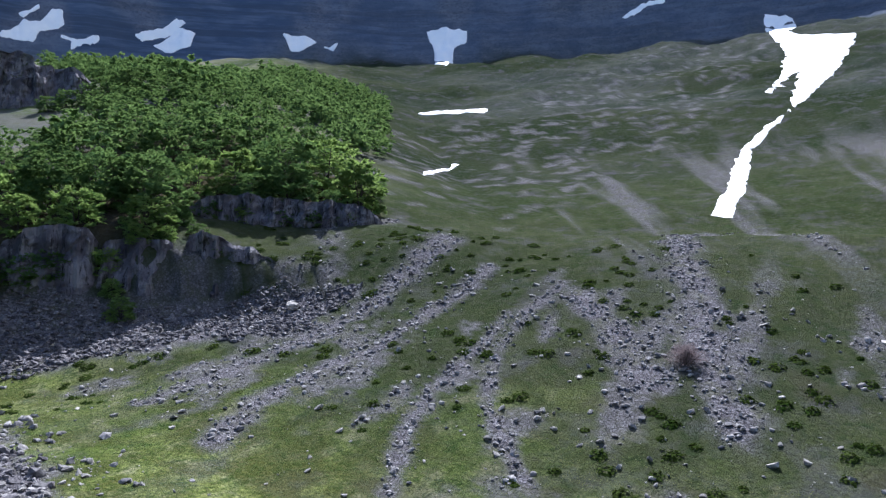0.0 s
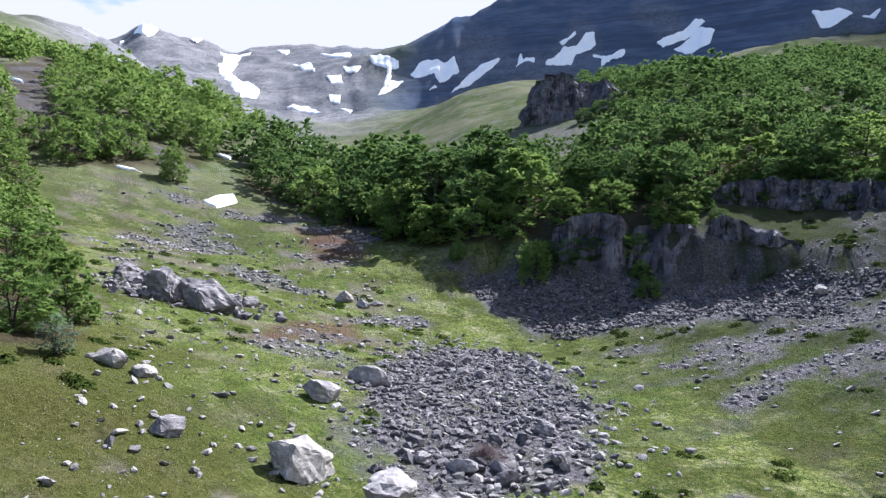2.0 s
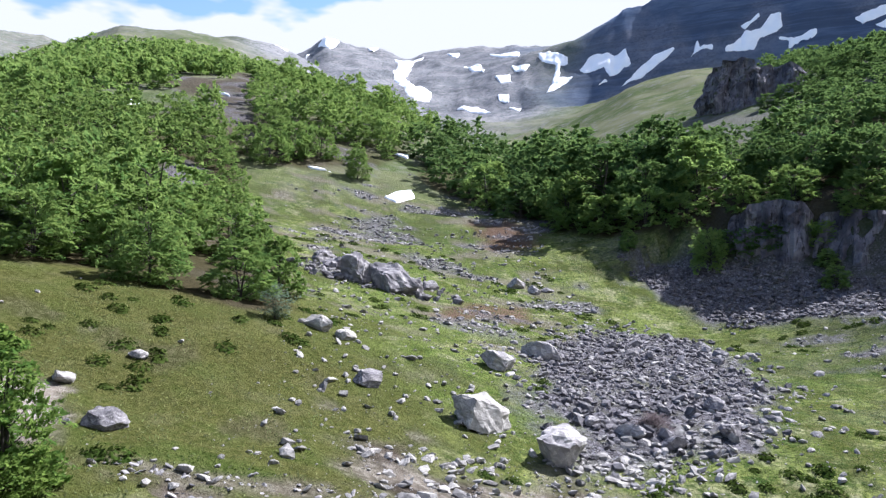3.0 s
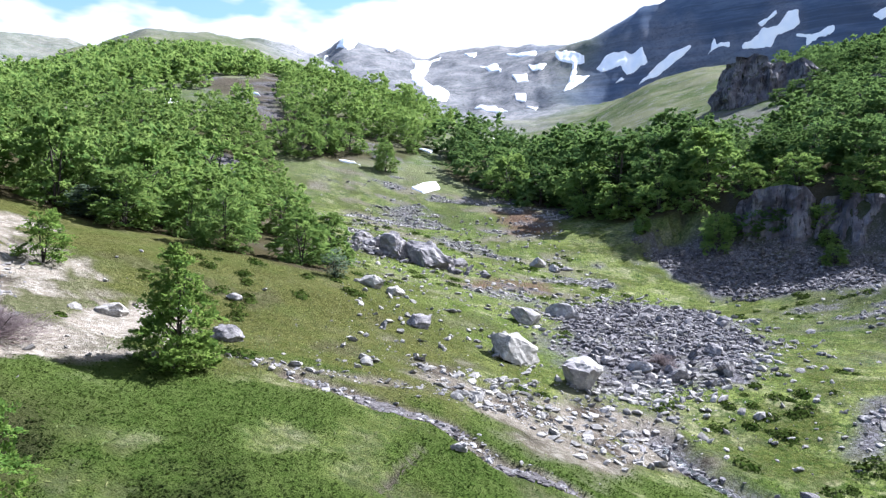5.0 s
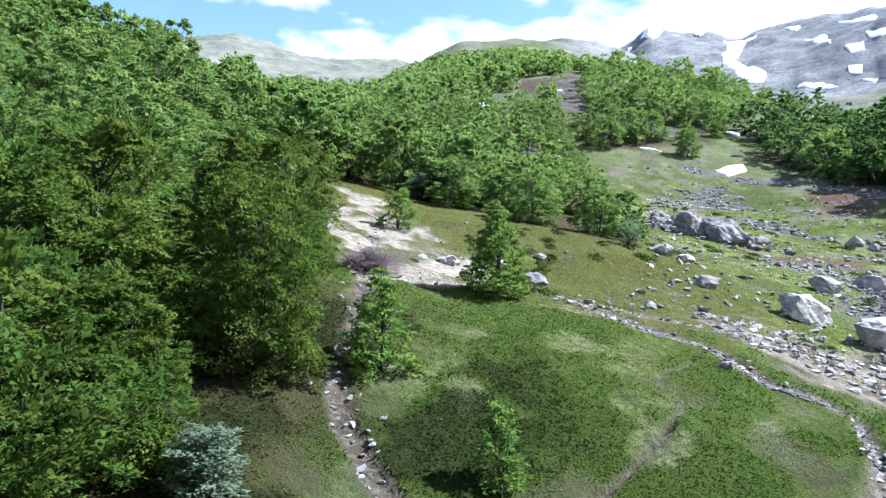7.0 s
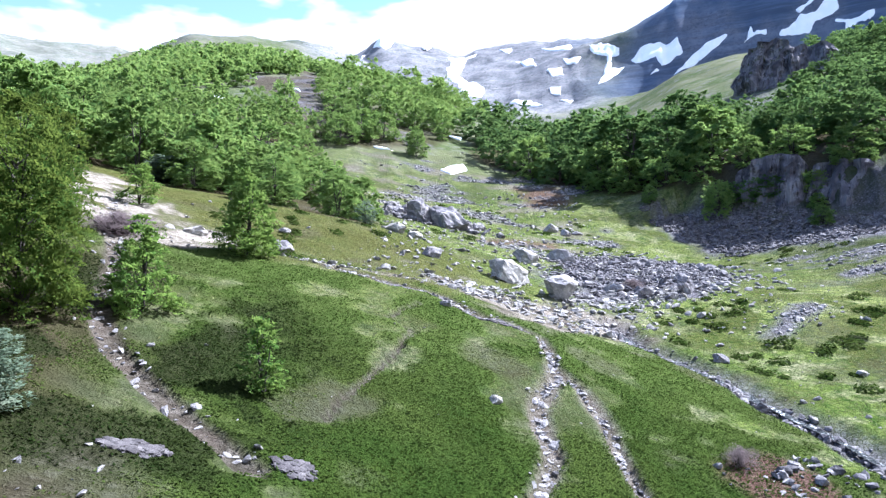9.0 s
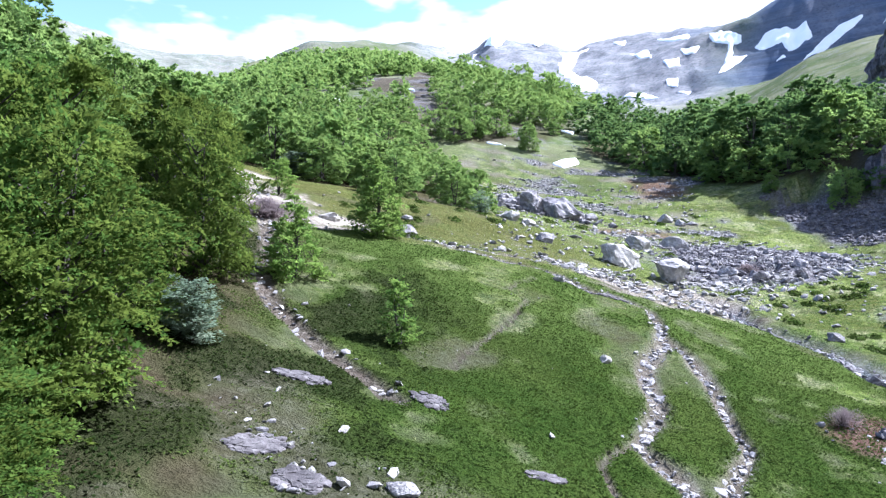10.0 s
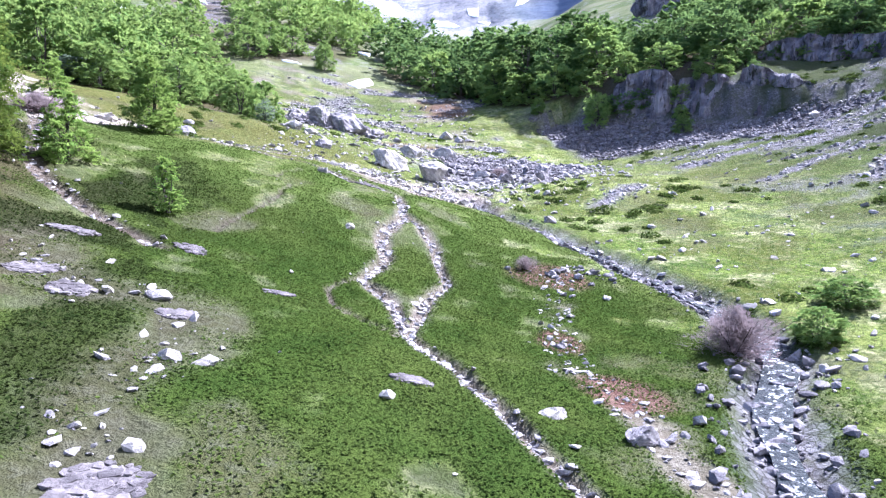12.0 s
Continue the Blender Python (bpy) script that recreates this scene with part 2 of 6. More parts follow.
def leaf_material(name, shade, bright, young, through=0.35, patch=None):
    n = Nodes(name)
    colour = n.mix(n.island(), shade, bright)
    colour = n.mix(n.ramp(n.noise(2.6, 3), 0.50, 0.66, 0, 0.7), colour, young)
    colour = n.mix(n.ramp(n.noise(0.42, 4, 0.6), 0.44, 0.62, 0, 0.55), colour, tuple(v * f for v, f in zip(bright, (1.5, 1.15, 1.2))))
    colour = n.mix(n.ramp(n.each(), 0.0, 1.0, 0.0, 0.55), colour, tuple(v * 0.6 for v in shade))
    if patch:
        colour = n.mix(n.ramp(n.noise(0.16, 4, 0.6), 0.44, 0.60, 0, 0.75), colour, patch)
    lit = n.mix(0.6, colour, tuple(min(1.0, v * 1.7) for v in young))
    return n.surface(colour, 0.85, None, through, 0.0, 0.0, lit)


def bark_material():
    n = Nodes("grey_bark")
    base = n.mix(n.ramp(n.noise(3, 5, 0.6, (1, 1, 0.4)), 0.35, 0.65), (0.022, 0.019, 0.015), (0.060, 0.053, 0.044))
    return n.surface(base, 0.85, n.bump(n.noise(14, 4), 0.5, 0.03))


def snow_material():
    n = Nodes("old_snow")
    base = n.mix(n.ramp(n.noise(0.15, 5, 0.6), 0.35, 0.7), (0.80, 0.82, 0.85), (0.88, 0.88, 0.88))
    base = n.mix(n.ramp(n.noise(0.5, 6, 0.7), 0.60, 0.80, 0, 0.35), base, (0.50, 0.47, 0.43))
    return n.surface(base, 0.6, n.bump(n.noise(0.6, 4), 0.4, 0.3))


def water_material():
    n = Nodes("stream_water")
    foam = n.ramp(n.noise(4.5, 5, 0.75, None, 0.8), 0.56, 0.64)
    base = n.mix(foam, (0.022, 0.027, 0.030), (0.62, 0.65, 0.67))
    rough = n.ramp(foam, 0, 1, 0.35, 0.7)
    return n.surface(base, rough, n.bump(n.noise(6, 4, 0.6, None, 0.4), 1.0, 0.12), specular=0.03)


GROUND = ground_material()
ROCK = rock_material("pale_grey_limestone", (0.135, 0.130, 0.140), (0.255, 0.245, 0.245), (0.36, 0.35, 0.335))
DARK_ROCK = rock_material("dark_grey_rock", (0.080, 0.077, 0.086), (0.165, 0.158, 0.168), (0.26, 0.25, 0.25))
CLIFF = cliff_material("violet_grey_cliff", (0.080, 0.077, 0.094), (0.175, 0.168, 0.196), (0.245, 0.238, 0.250))
SCREE = rock_material("grey_scree_stone", (0.054, 0.051, 0.058), (0.140, 0.133, 0.143), (0.235, 0.226, 0.228))
PALE_STONE = rock_material("bleached_stone", (0.165, 0.158, 0.154), (0.285, 0.274, 0.262), (0.36, 0.348, 0.335))
SLAB = rock_material("violet_grey_bedrock", (0.058, 0.053, 0.057), (0.098, 0.091, 0.094), (0.138, 0.130, 0.132), 2.0)
BEECH = leaf_material("beech_leaf", (0.070, 0.138, 0.040), (0.136, 0.232, 0.066), (0.232, 0.316, 0.088), 0.34)
# beech leaf darkened for the nearest trees, their shade put into its colour
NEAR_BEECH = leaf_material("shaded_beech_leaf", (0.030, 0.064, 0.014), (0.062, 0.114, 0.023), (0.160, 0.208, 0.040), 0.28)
YOUNG_BEECH = leaf_material("young_beech_leaf", (0.056, 0.115, 0.028), (0.108, 0.190, 0.044), (0.190, 0.270, 0.062), 0.42)
DARK_BEECH = leaf_material("dark_beech_leaf", (0.042, 0.092, 0.034), (0.088, 0.164, 0.058), (0.155, 0.236, 0.070), 0.26)
WILLOW = leaf_material("grey_willow_leaf", (0.070, 0.105, 0.070), (0.13, 0.18, 0.125), (0.17, 0.22, 0.15), 0.3)
# copy of the bilberry leaf with shade put into its colour
SHADED_HEATH_LEAF = leaf_material("shaded_bilberry_leaf", (0.010, 0.018, 0.005), (0.018, 0.030, 0.008), (0.034, 0.048, 0.013), 0.15)
HEATH_LEAF = leaf_material("bilberry_leaf", (0.021, 0.040, 0.008), (0.031, 0.055, 0.011), (0.046, 0.070, 0.015), 0.22, (0.052, 0.072, 0.018))
GRASS_BLADE = leaf_material("grass_blade", (0.066, 0.108, 0.034), (0.155, 0.182, 0.075), (0.22, 0.232, 0.12), 0.3)
TWIGS = leaf_material("bare_twigs", (0.120, 0.098, 0.102), (0.185, 0.152, 0.156), (0.22, 0.185, 0.185), 0.3)
BARK = bark_material()
SNOW = snow_material()
WATER = water_material()


# the lie of the land
def spline(grid, x0, y0, step, x, y):
    """Smooth cubic surface over a coarse lattice of control heights; zero slope outside."""
    g = np.asarray(grid, float)
    ny, nx = g.shape
    u, v = np.clip((x - x0) / step, 0, nx - 1.001), np.clip((y - y0) / step, 0, ny - 1.001)
    i, j = np.floor(u).astype(int), np.floor(v).astype(int)
    a, b = u - i, v - j

    def weights(s):
        return ((1 - s) ** 3 / 6, (3 * s**3 - 6 * s**2 + 4) / 6, (-3 * s**3 + 3 * s**2 + 3 * s + 1) / 6, s**3 / 6)

    wx, wy, out = weights(a), weights(b), 0.0
    for m in range(4):
        for n in range(4):
            out = out + wx[n] * wy[m] * g[np.clip(j + m - 1, 0, ny - 1), np.clip(i + n - 1, 0, nx - 1)]
    return out


def smooth(lo, hi, v):
    s = np.clip((v - lo) / (hi - lo), 0, 1)
    return s * s * (3 - 2 * s)


def lattice_noise(x, y, seed):
    """Value noise in -1..1 with a cell of one metre."""
    i, j = np.floor(x).astype(np.int64), np.floor(y).astype(np.int64)
    a, b = x - i, y - j
    a, b = a * a * a * (a * (6 * a - 15) + 10), b * b * b * (b * (6 * b - 15) + 10)

    def value(p, q):
        h = (p * 374761393 + q * 668265263 + seed * 974711) & 0x7FFFFFFF
        h = ((h ^ (h >> 13)) * 1274126177) & 0x7FFFFFFF
        return ((h ^ (h >> 16)) & 0xFFFF) / 32767.5 - 1

    return (value(i, j) * (1 - a) + value(i + 1, j) * a) * (1 - b) + (value(i, j + 1) * (1 - a) + value(i + 1, j + 1) * a) * b


def fbm(x, y, size, seed, octaves=4):
    total, amp, norm = 0.0, 1.0, 0.0
    for k in range(octaves):
        c, s = math.cos(0.6 * k + seed), math.sin(0.6 * k + seed)
        total = total + amp * lattice_noise((c * x - s * y) / size, (s * x + c * y) / size, seed + k)
        norm, amp, size = norm + amp, amp * 0.5, size / 2.03
    return total / norm


CENTRE = (-4.0, -46.0)
FAR_AZIMUTHS = (-180, -140, -100, -75, -50, -38, -34, -28, -24, -22, -17, -13, -9, -5, -3.8, -2.6, 0, 4, 8, 12, 16, 20, 24, 35, 45, 55, 70, 90, 110, 145, 180)
FAR_RADII = (100, 200, 330, 560, 650, 870, 1200)
FAR_HEIGHTS = {
    100: (-22, 0, 22, 31, 28, 21, 19, 16, 14, 13, 11.5, 11, 10.3, 9.5, 9, 9, 8, 8, 8, 8.5, 9.5, 11.5, 13, 14, 12.5, 11, 12, 15, 14, 0, -22),
    200: (-45, -5, 50, 60, 55, 46, 43, 41, 41, 43, 47, 48, 49, 49, 48, 48, 46, 41, 36, 31, 32, 38, 42, 52, 46, 33, 36, 40, 36, -5, -45),
    330: (-80, 0, 85, 95, 92, 81, 76, 73, 75, 85, 91.5, 91.5, 88, 80, 76, 73, 64, 58, 56, 58, 66, 80, 86, 84, 86, 75, 80, 88, 84, 0, -80),
    560: (-120, 10, 140, 150, 142, 130, 124, 124, 128, 140, 163, 169, 166, 157, 150, 142, 126, 118, 116, 117, 119, 123, 126, 145, 160, 160, 168, 176, 170, 20, -120),
    650: (-132, 19, 163, 173, 166, 165, 158, 154, 152, 150, 162, 166, 160, 152, 150, 152, 160, 156, 158, 178, 198, 216, 240, 266, 272, 274, 280, 288, 276, 32, -132),
    870: (-160, 40, 220, 230, 231, 246, 254, 233, 234, 232, 216, 220, 232, 240, 248, 264, 255, 246, 258, 261, 250, 250, 255, 276, 285, 288, 295, 303, 291, 60, -160),
    1200: (-200, 60, 230, 240, 220, 215, 215, 200, 190, 180, 180, 200, 210, 215, 215, 215, 215, 215, 215, 225, 235, 245, 254, 286, 295, 298, 305, 313, 301, 80, -200),
}


def far_height(x, y):
    dx, dy = x - CENTRE[0], y - CENTRE[1]
    r, az = np.hypot(dx, dy), np.degrees(np.arctan2(dx, dy))
    rows = np.array([np.interp(az, FAR_AZIMUTHS, FAR_HEIGHTS[k]) for k in FAR_RADII])
    out = np.where(r < FAR_RADII[0], rows[0], 0)
    for k in range(len(FAR_RADII) - 1):
        s = np.clip((r - FAR_RADII[k]) / (FAR_RADII[k + 1] - FAR_RADII[k]), 0, 1)
        out = np.where(r >= FAR_RADII[k], rows[k] * (1 - s) + rows[k + 1] * s, out)
    return out

# control heights every 18 m over the valley floor, and every 6.5 m of finer relief
COARSE = (
    (6.8, 0.2, -5.5, -9.4, -10.4, -7.9, -2.4, 5, 13.3),
    (12.1, 4.8, -2, -7.4, -9.7, -7.9, -2.5, 4.9, 13),
    (17.6, 9.3, 1.7, -4.7, -8.9, -8, -2.4, 4.6, 12.4),
    (22.7, 13.3, 5, -0.3, -5.9, -7.6, -1.8, 4.8, 12.1),
    (26.9, 16.1, 6.4, 2.4, -1.6, -4.4, 0, 5.6, 12.1),
    (28.7, 18.2, 9.1, 4.3, 0.6, -1.5, 1, 6.7, 12.6),
    (26.5, 18.3, 11.6, 7.1, 2.9, -0.7, 3.5, 11, 16.4),
    (24, 17.8, 13, 9.6, 6.4, 4.4, 11.1, 18.7, 23.9),
    (23.3, 19.2, 15.9, 13.1, 9.9, 8.3, 15.1, 23.4, 30.3),
    (23.7, 21.3, 19.6, 17.9, 15.7, 14, 18.8, 26.9, 35.2),
)
FINE = (
    (0, 0, 0, 0, 0, 0, 0, 0),
    (0, 0.02, 0.18, 0.46, 0.06, 0.23, 0.42, 0),
    (0, 0.11, -0.21, -0.31, -0.56, -0.05, 0.38, 0),
    (0, -0.04, -0.66, -0.11, -0.32, -0.04, 0.51, 0),
    (0, 0.3, 0.15, 1, 0.16, -0.39, 0.4, 0),
    (0, 0.3, 0.61, 0.89, -0.68, -1.23, 0.44, 0),
    (0, -0.86, -0.53, -0.35, -0.9, -0.25, 1.33, 0),
    (0, 0.14, 0.6, 0.06, -0.54, -0.02, 0.73, 0),
    (0, 0.74, 1.2, 0.56, 0.01, 0.19, 0.04, 0),
    (0, 0, 0, 0, 0, 0, 0, 0),
)
EAST = (
    (0, 0, 0, 0, 0, 0, 0, 0, 0, 0),
    (0, 0.03, 0.19, 0.43, 0.06, -0.37, -0.14, 0.72, 0.91, 0),
    (0, -0.25, -0.43, -0.42, -0.84, -1.15, -0.19, 1.46, 1.27, 0),
    (0, -0.71, -1.58, -1.5, -1.57, -1.56, -0.49, 0.48, 0.41, 0),
    (0, -0.9, -2.6, -1.36, -0.19, 0.18, -0.18, -1.05, -0.48, 0),
    (0, -0.01, -1.31, 0.72, 2.59, 2.45, 0.26, -0.76, -0.14, 0),
    (0, -0.47, -0.81, 1.51, 3.41, 3.11, 1.35, 0.43, 0.28, 0),
    (0, -0.09, 0.82, 2.07, 2.31, 2.02, 1.25, 0.91, 0.9, 0),
    (0, 0, 0, 0, 0, 0, 0, 0, 0, 0),
)


def base_height(x, y):
    near = spline(COARSE, -72, -80, 18, x, y) + spline(FINE, -23, -43, 6.5, x, y) + spline(EAST, 12, 3, 6.5, x, y)
    r = np.hypot(x - CENTRE[0], y - CENTRE[1])
    w = smooth(84, 112, r)
    return near * (1 - w) + far_height(x, y) * w


# trails, stream and bare places, as lines and outlines on the plan
TRAIL_WEST = ((2.0, -50.0), (1.0, -43.0), (0.3, -39.6), (-0.1, -38.1), (-0.5, -36.3), (-1.1, -34.0), (-2.0, -32.2), (-2.1, -29.9), (-2.3, -28.7), (-3.0, -27.2), (-2.6, -26.2), (-2.0, -24.5), (-2.05, -22.6), (-1.9, -21.6), (-0.9, -19.4), (-0.6, -16.6))
TRAIL_EAST = ((-2.0, -32.2), (-1.7, -30.9), (-1.0, -28.3), (0.0, -26.2), (0.0, -24.2), (0.1, -22.0), (-0.2, -19.8), (-0.8, -18.6), (-0.7, -15.4), (-2.1, -14.4), (-3.1, -14.4))
TRAIL_SLABS = ((-3.1, -14.4), (-4.7, -12.2), (-5.9, -11.9), (-7.9, -11.0), (-9.5, -10.4))
TRAIL_THIN = ((-5.5, -14.6), (-6.6, -17.0), (-5.7, -18.0), (-6.3, -20.2), (-7.0, -21.9), (-7.7, -23.6), (-7.9, -24.8))
TRAIL_FORK = ((-3.0, -27.2), (-3.8, -28.1), (-4.1, -29.0), (-3.9, -30.4), (-3.1, -31.4), (-2.3, -32.4))
TRAIL_WOOD = ((-24.0, 2.0), (-18.5, -12.0), (-16.2, -17.6), (-14.7, -22.3), (-13.5, -24.2), (-12.0, -25.6), (-10.6, -26.8), (-9.0, -28.2))
BARE_LINE = ((-12.0, -29.5), (-11.0, -32.0), (-9.5, -33.2), (-8.0, -32.6), (-6.8, -33.8), (-8.0, -38.0), (-7.5, -41.0))
STONY_LINE = ((-11.6, -9.6), (-8.6, -9.3), (-4.6, -8.9), (-1.8, -8.7), (2.4, -8.2), (4.5, -7.5))
BANK = ((6.0, -22.5), (4.4, -24.6), (3.6, -27.2), (2.5, -30.9), (2.4, -33.3), (2.7, -36.2), (2.6, -38.4), (3.0, -42.0))
STREAM = ((3.2, -47.0), (4.5, -39.4), (5.6, -36.7), (6.7, -34.8), (8.6, -32.4), (9.6, -30.2), (9.7, -27.0), (9.0, -23.0), (8.2, -19.4), (7.4, -16.5), (7.2, -13.5), (6.4, -11.2), (5.0, -9.4), (4.6, -6.5))
PALE_BOWL = ((-28.6, 5.2), (-27.0, 8.0), (-22.2, 2.4), (-16.1, -1.2), (-14.0, -8.1), (-14.6, -12.0), (-17.2, -13.1), (-19.4, -12.8), (-24.1, -3.9))
RED_EARTH = ((0.1, 21.0), (4.5, 28.8), (8.6, 30.4), (8.2, 24.8))
RED_HOLLOW = ((10.0, 62.9), (16.3, 64.8), (15.5, 51.0), (10.2, 50.0))
STONE_FIELD = ((4.4, 10.0), (8.1, 18.6), (13.0, 25.5), (18.0, 27.5), (21.5, 25.5), (19.2, 13.5), (16.8, 7.5), (13.2, 1.0), (9.0, -1.0), (5.9, -2.6), (3.9, -2.6), (3.0, 1.5))
PALE_RUBBLE = ((-3.0, -9.6), (-5.0, -5.0), (-5.6, -1.5), (-3.6, -2.6), (-2.4, -5.4), (-0.6, -3.0), (0.8, -4.6), (3.8, -2.6), (5.9, -3.6), (6.2, -6.5), (4.8, -8.6), (1.5, -12.6), (-0.7, -12.8))
CLIFF_SCREE = ((23.0, 45.0), (22.8, 39.0), (24.4, 34.7), (24.9, 30.1), (31.6, 25.7), (37.5, 22.1), (43.0, 16.0), (50.0, 15.0), (47.0, 24.0), (40.0, 30.5), (34.0, 36.5), (28.5, 42.0))
SCREE_RUNS = (
    (((25.5, -5.2), (31.3, -2.4), (35.9, -1.0), (42.8, -1.0), (48.9, -0.3)), 0.59),
    (((28.8, -10.6), (33.5, -6.8), (35.5, -5.1), (42.4, -2.5), (49.4, -1.5), (55.8, -2.3)), 0.53),
    (((24.6, 5.3), (29.3, 7.5), (35.1, 7.2), (43.1, 6.4), (50.7, 5.8), (57.5, 5.4)), 0.99),
    (((41.3, -13.4), (46.9, -9.8), (53.5, -4.7)), 1.45),
    (((37.6, -18.4), (45.6, -15.5), (57.1, -12.7), (68.1, -9.0), (90.0, -8.0)), 1.72),
    (((28.0, 14.0), (36.0, 13.5), (44.0, 12.5), (54.0, 12.0), (62.0, 13.0)), 1.58),
    (((12.6, -7.8), (14.4, -6.0), (16.4, -4.2)), 0.95),
)
# woods, as outlines on the plan
WOOD_WEST = ((-17.6, -44.0), (-17.4, -30.0), (-17.2, -24.0), (-18.6, -18.0), (-21.5, -12.0), (-25.5, -5.0), (-29.5, 1.5), (-31.5, 8.0), (-28.0, 12.5), (-23.0, 11.0), (-18.5, 12.5), (-14.8, 9.8), (-11.0, 8.6), (-8.8, 10.5), (-9.2, 22.0), (-13.5, 38.0), (-18.0, 56.0), (-21.5, 75.0), (-24.5, 92.0), (-30.0, 110.0), (-44.0, 118.0), (-90.0, 90.0), (-95.0, -50.0), (-40.0, -75.0))
WOOD_NORTH = ((1.7, 99.0), (-2.0, 90.0), (-5.9, 86.0), (-13.0, 80.0), (-17.0, 79.0), (-23.0, 82.0), (-22.5, 96.0), (-27.0, 116.0), (-29.0, 135.0), (-30.0, 172.0), (2.0, 180.0), (16.0, 168.0), (12.0, 138.0), (5.0, 114.0))
WOOD_MIDDLE = ((5.0, 86.0), (9.5, 76.0), (16.0, 66.0), (20.5, 56.0), (24.0, 47.5), (29.8, 45.0), (32.5, 41.0), (35.5, 38.6), (39.5, 35.8), (44.0, 46.0), (44.0, 72.0), (34.0, 118.0), (17.0, 126.0), (7.0, 102.0))
WOOD_KNOLL = ((35.0, 39.0), (39.5, 35.8), (43.5, 34.6), (46.5, 37.5), (50.0, 41.2), (53.5, 38.6), (58.5, 33.8), (64.5, 27.0), (69.0, 26.0), (92.0, 46.0), (118.0, 80.0), (142.0, 180.0), (120.0, 190.0), (104.0, 150.0), (96.0, 121.0), (90.0, 108.0), (80.0, 98.0), (58.0, 76.0), (44.0, 72.0))
# openings in the woods: a bare gully on the hill, and a rocky gap lower down
CLEARING = ((-24.5, 92.0), (-30.5, 111.0), (-37.0, 126.0), (-52.0, 152.0), (-57.0, 164.0), (-45.0, 162.0), (-38.0, 156.0), (-38.0, 174.0), (-46.0, 214.0), (-38.0, 208.0), (-31.5, 168.0), (-29.5, 136.0), (-25.0, 110.0), (-22.0, 96.0))
ROCKY_GAP = ((-33.5, 66.0), (-29.0, 74.5), (-25.0, 71.0), (-24.5, 60.0), (-26.5, 54.0), (-29.0, 58.0))
# cliffs of the knoll: where its slope breaks off
CLIFF_LOW = ((30.0, 43.5), (31.8, 39.6), (34.8, 37.0), (38.8, 34.2), (42.0, 31.6), (44.5, 29.5), (48.0, 26.0), (51.0, 23.0))
CLIFF_HIGH = ((50.0, 40.0), (53.0, 37.0), (58.0, 32.0), (64.0, 25.0), (66.0, 22.5))


def line_distance(x, y, line):
    best = np.full(np.shape(x), 1e9)
    for (ax, ay), (bx, by) in zip(line, line[1:]):
        dx, dy = bx - ax, by - ay
        s = np.clip(((x - ax) * dx + (y - ay) * dy) / (dx * dx + dy * dy), 0, 1)
        best = np.minimum(best, np.hypot(x - ax - s * dx, y - ay - s * dy))
    return best


def depth_inside(x, y, outline):
    """How far a place lies inside an outline (negative: outside)."""
    odd = np.zeros(np.shape(x), bool)
    for (ax, ay), (bx, by) in zip(outline, outline[1:] + outline[:1]):
        crosses = (ay > y) != (by > y)
        odd ^= crosses & (x < (bx - ax) * (y - ay) / (by - ay if by != ay else 1e-9) + ax)
    d = line_distance(x, y, outline + outline[:1])
    return np.where(odd, d, -d)


def cliff_side(x, y, line):
    """Distance behind a cliff's edge, negative in front of it; far off beyond its ends."""
    best, side = np.full(np.shape(x), 1e9), np.full(np.shape(x), -99.0)
    for k, ((ax, ay), (bx, by)) in enumerate(zip(line, line[1:])):
        dx, dy = bx - ax, by - ay
        t = ((x - ax) * dx + (y - ay) * dy) / (dx * dx + dy * dy)
        s = np.clip(t, 0, 1)
        d = np.hypot(x - ax - s * dx, y - ay - s * dy)
        sign = np.where((x - ax) * -dy + (y - ay) * dx > 0, 1.0, -1.0)
        past = ((k == 0) & (t < -0.5)) | ((k == len(line) - 2) & (t > 1.5))
        closer = d < best
        side = np.where(closer, np.where(past, -99.0, sign * d), side)
        best = np.where(closer, d, best)
    return side


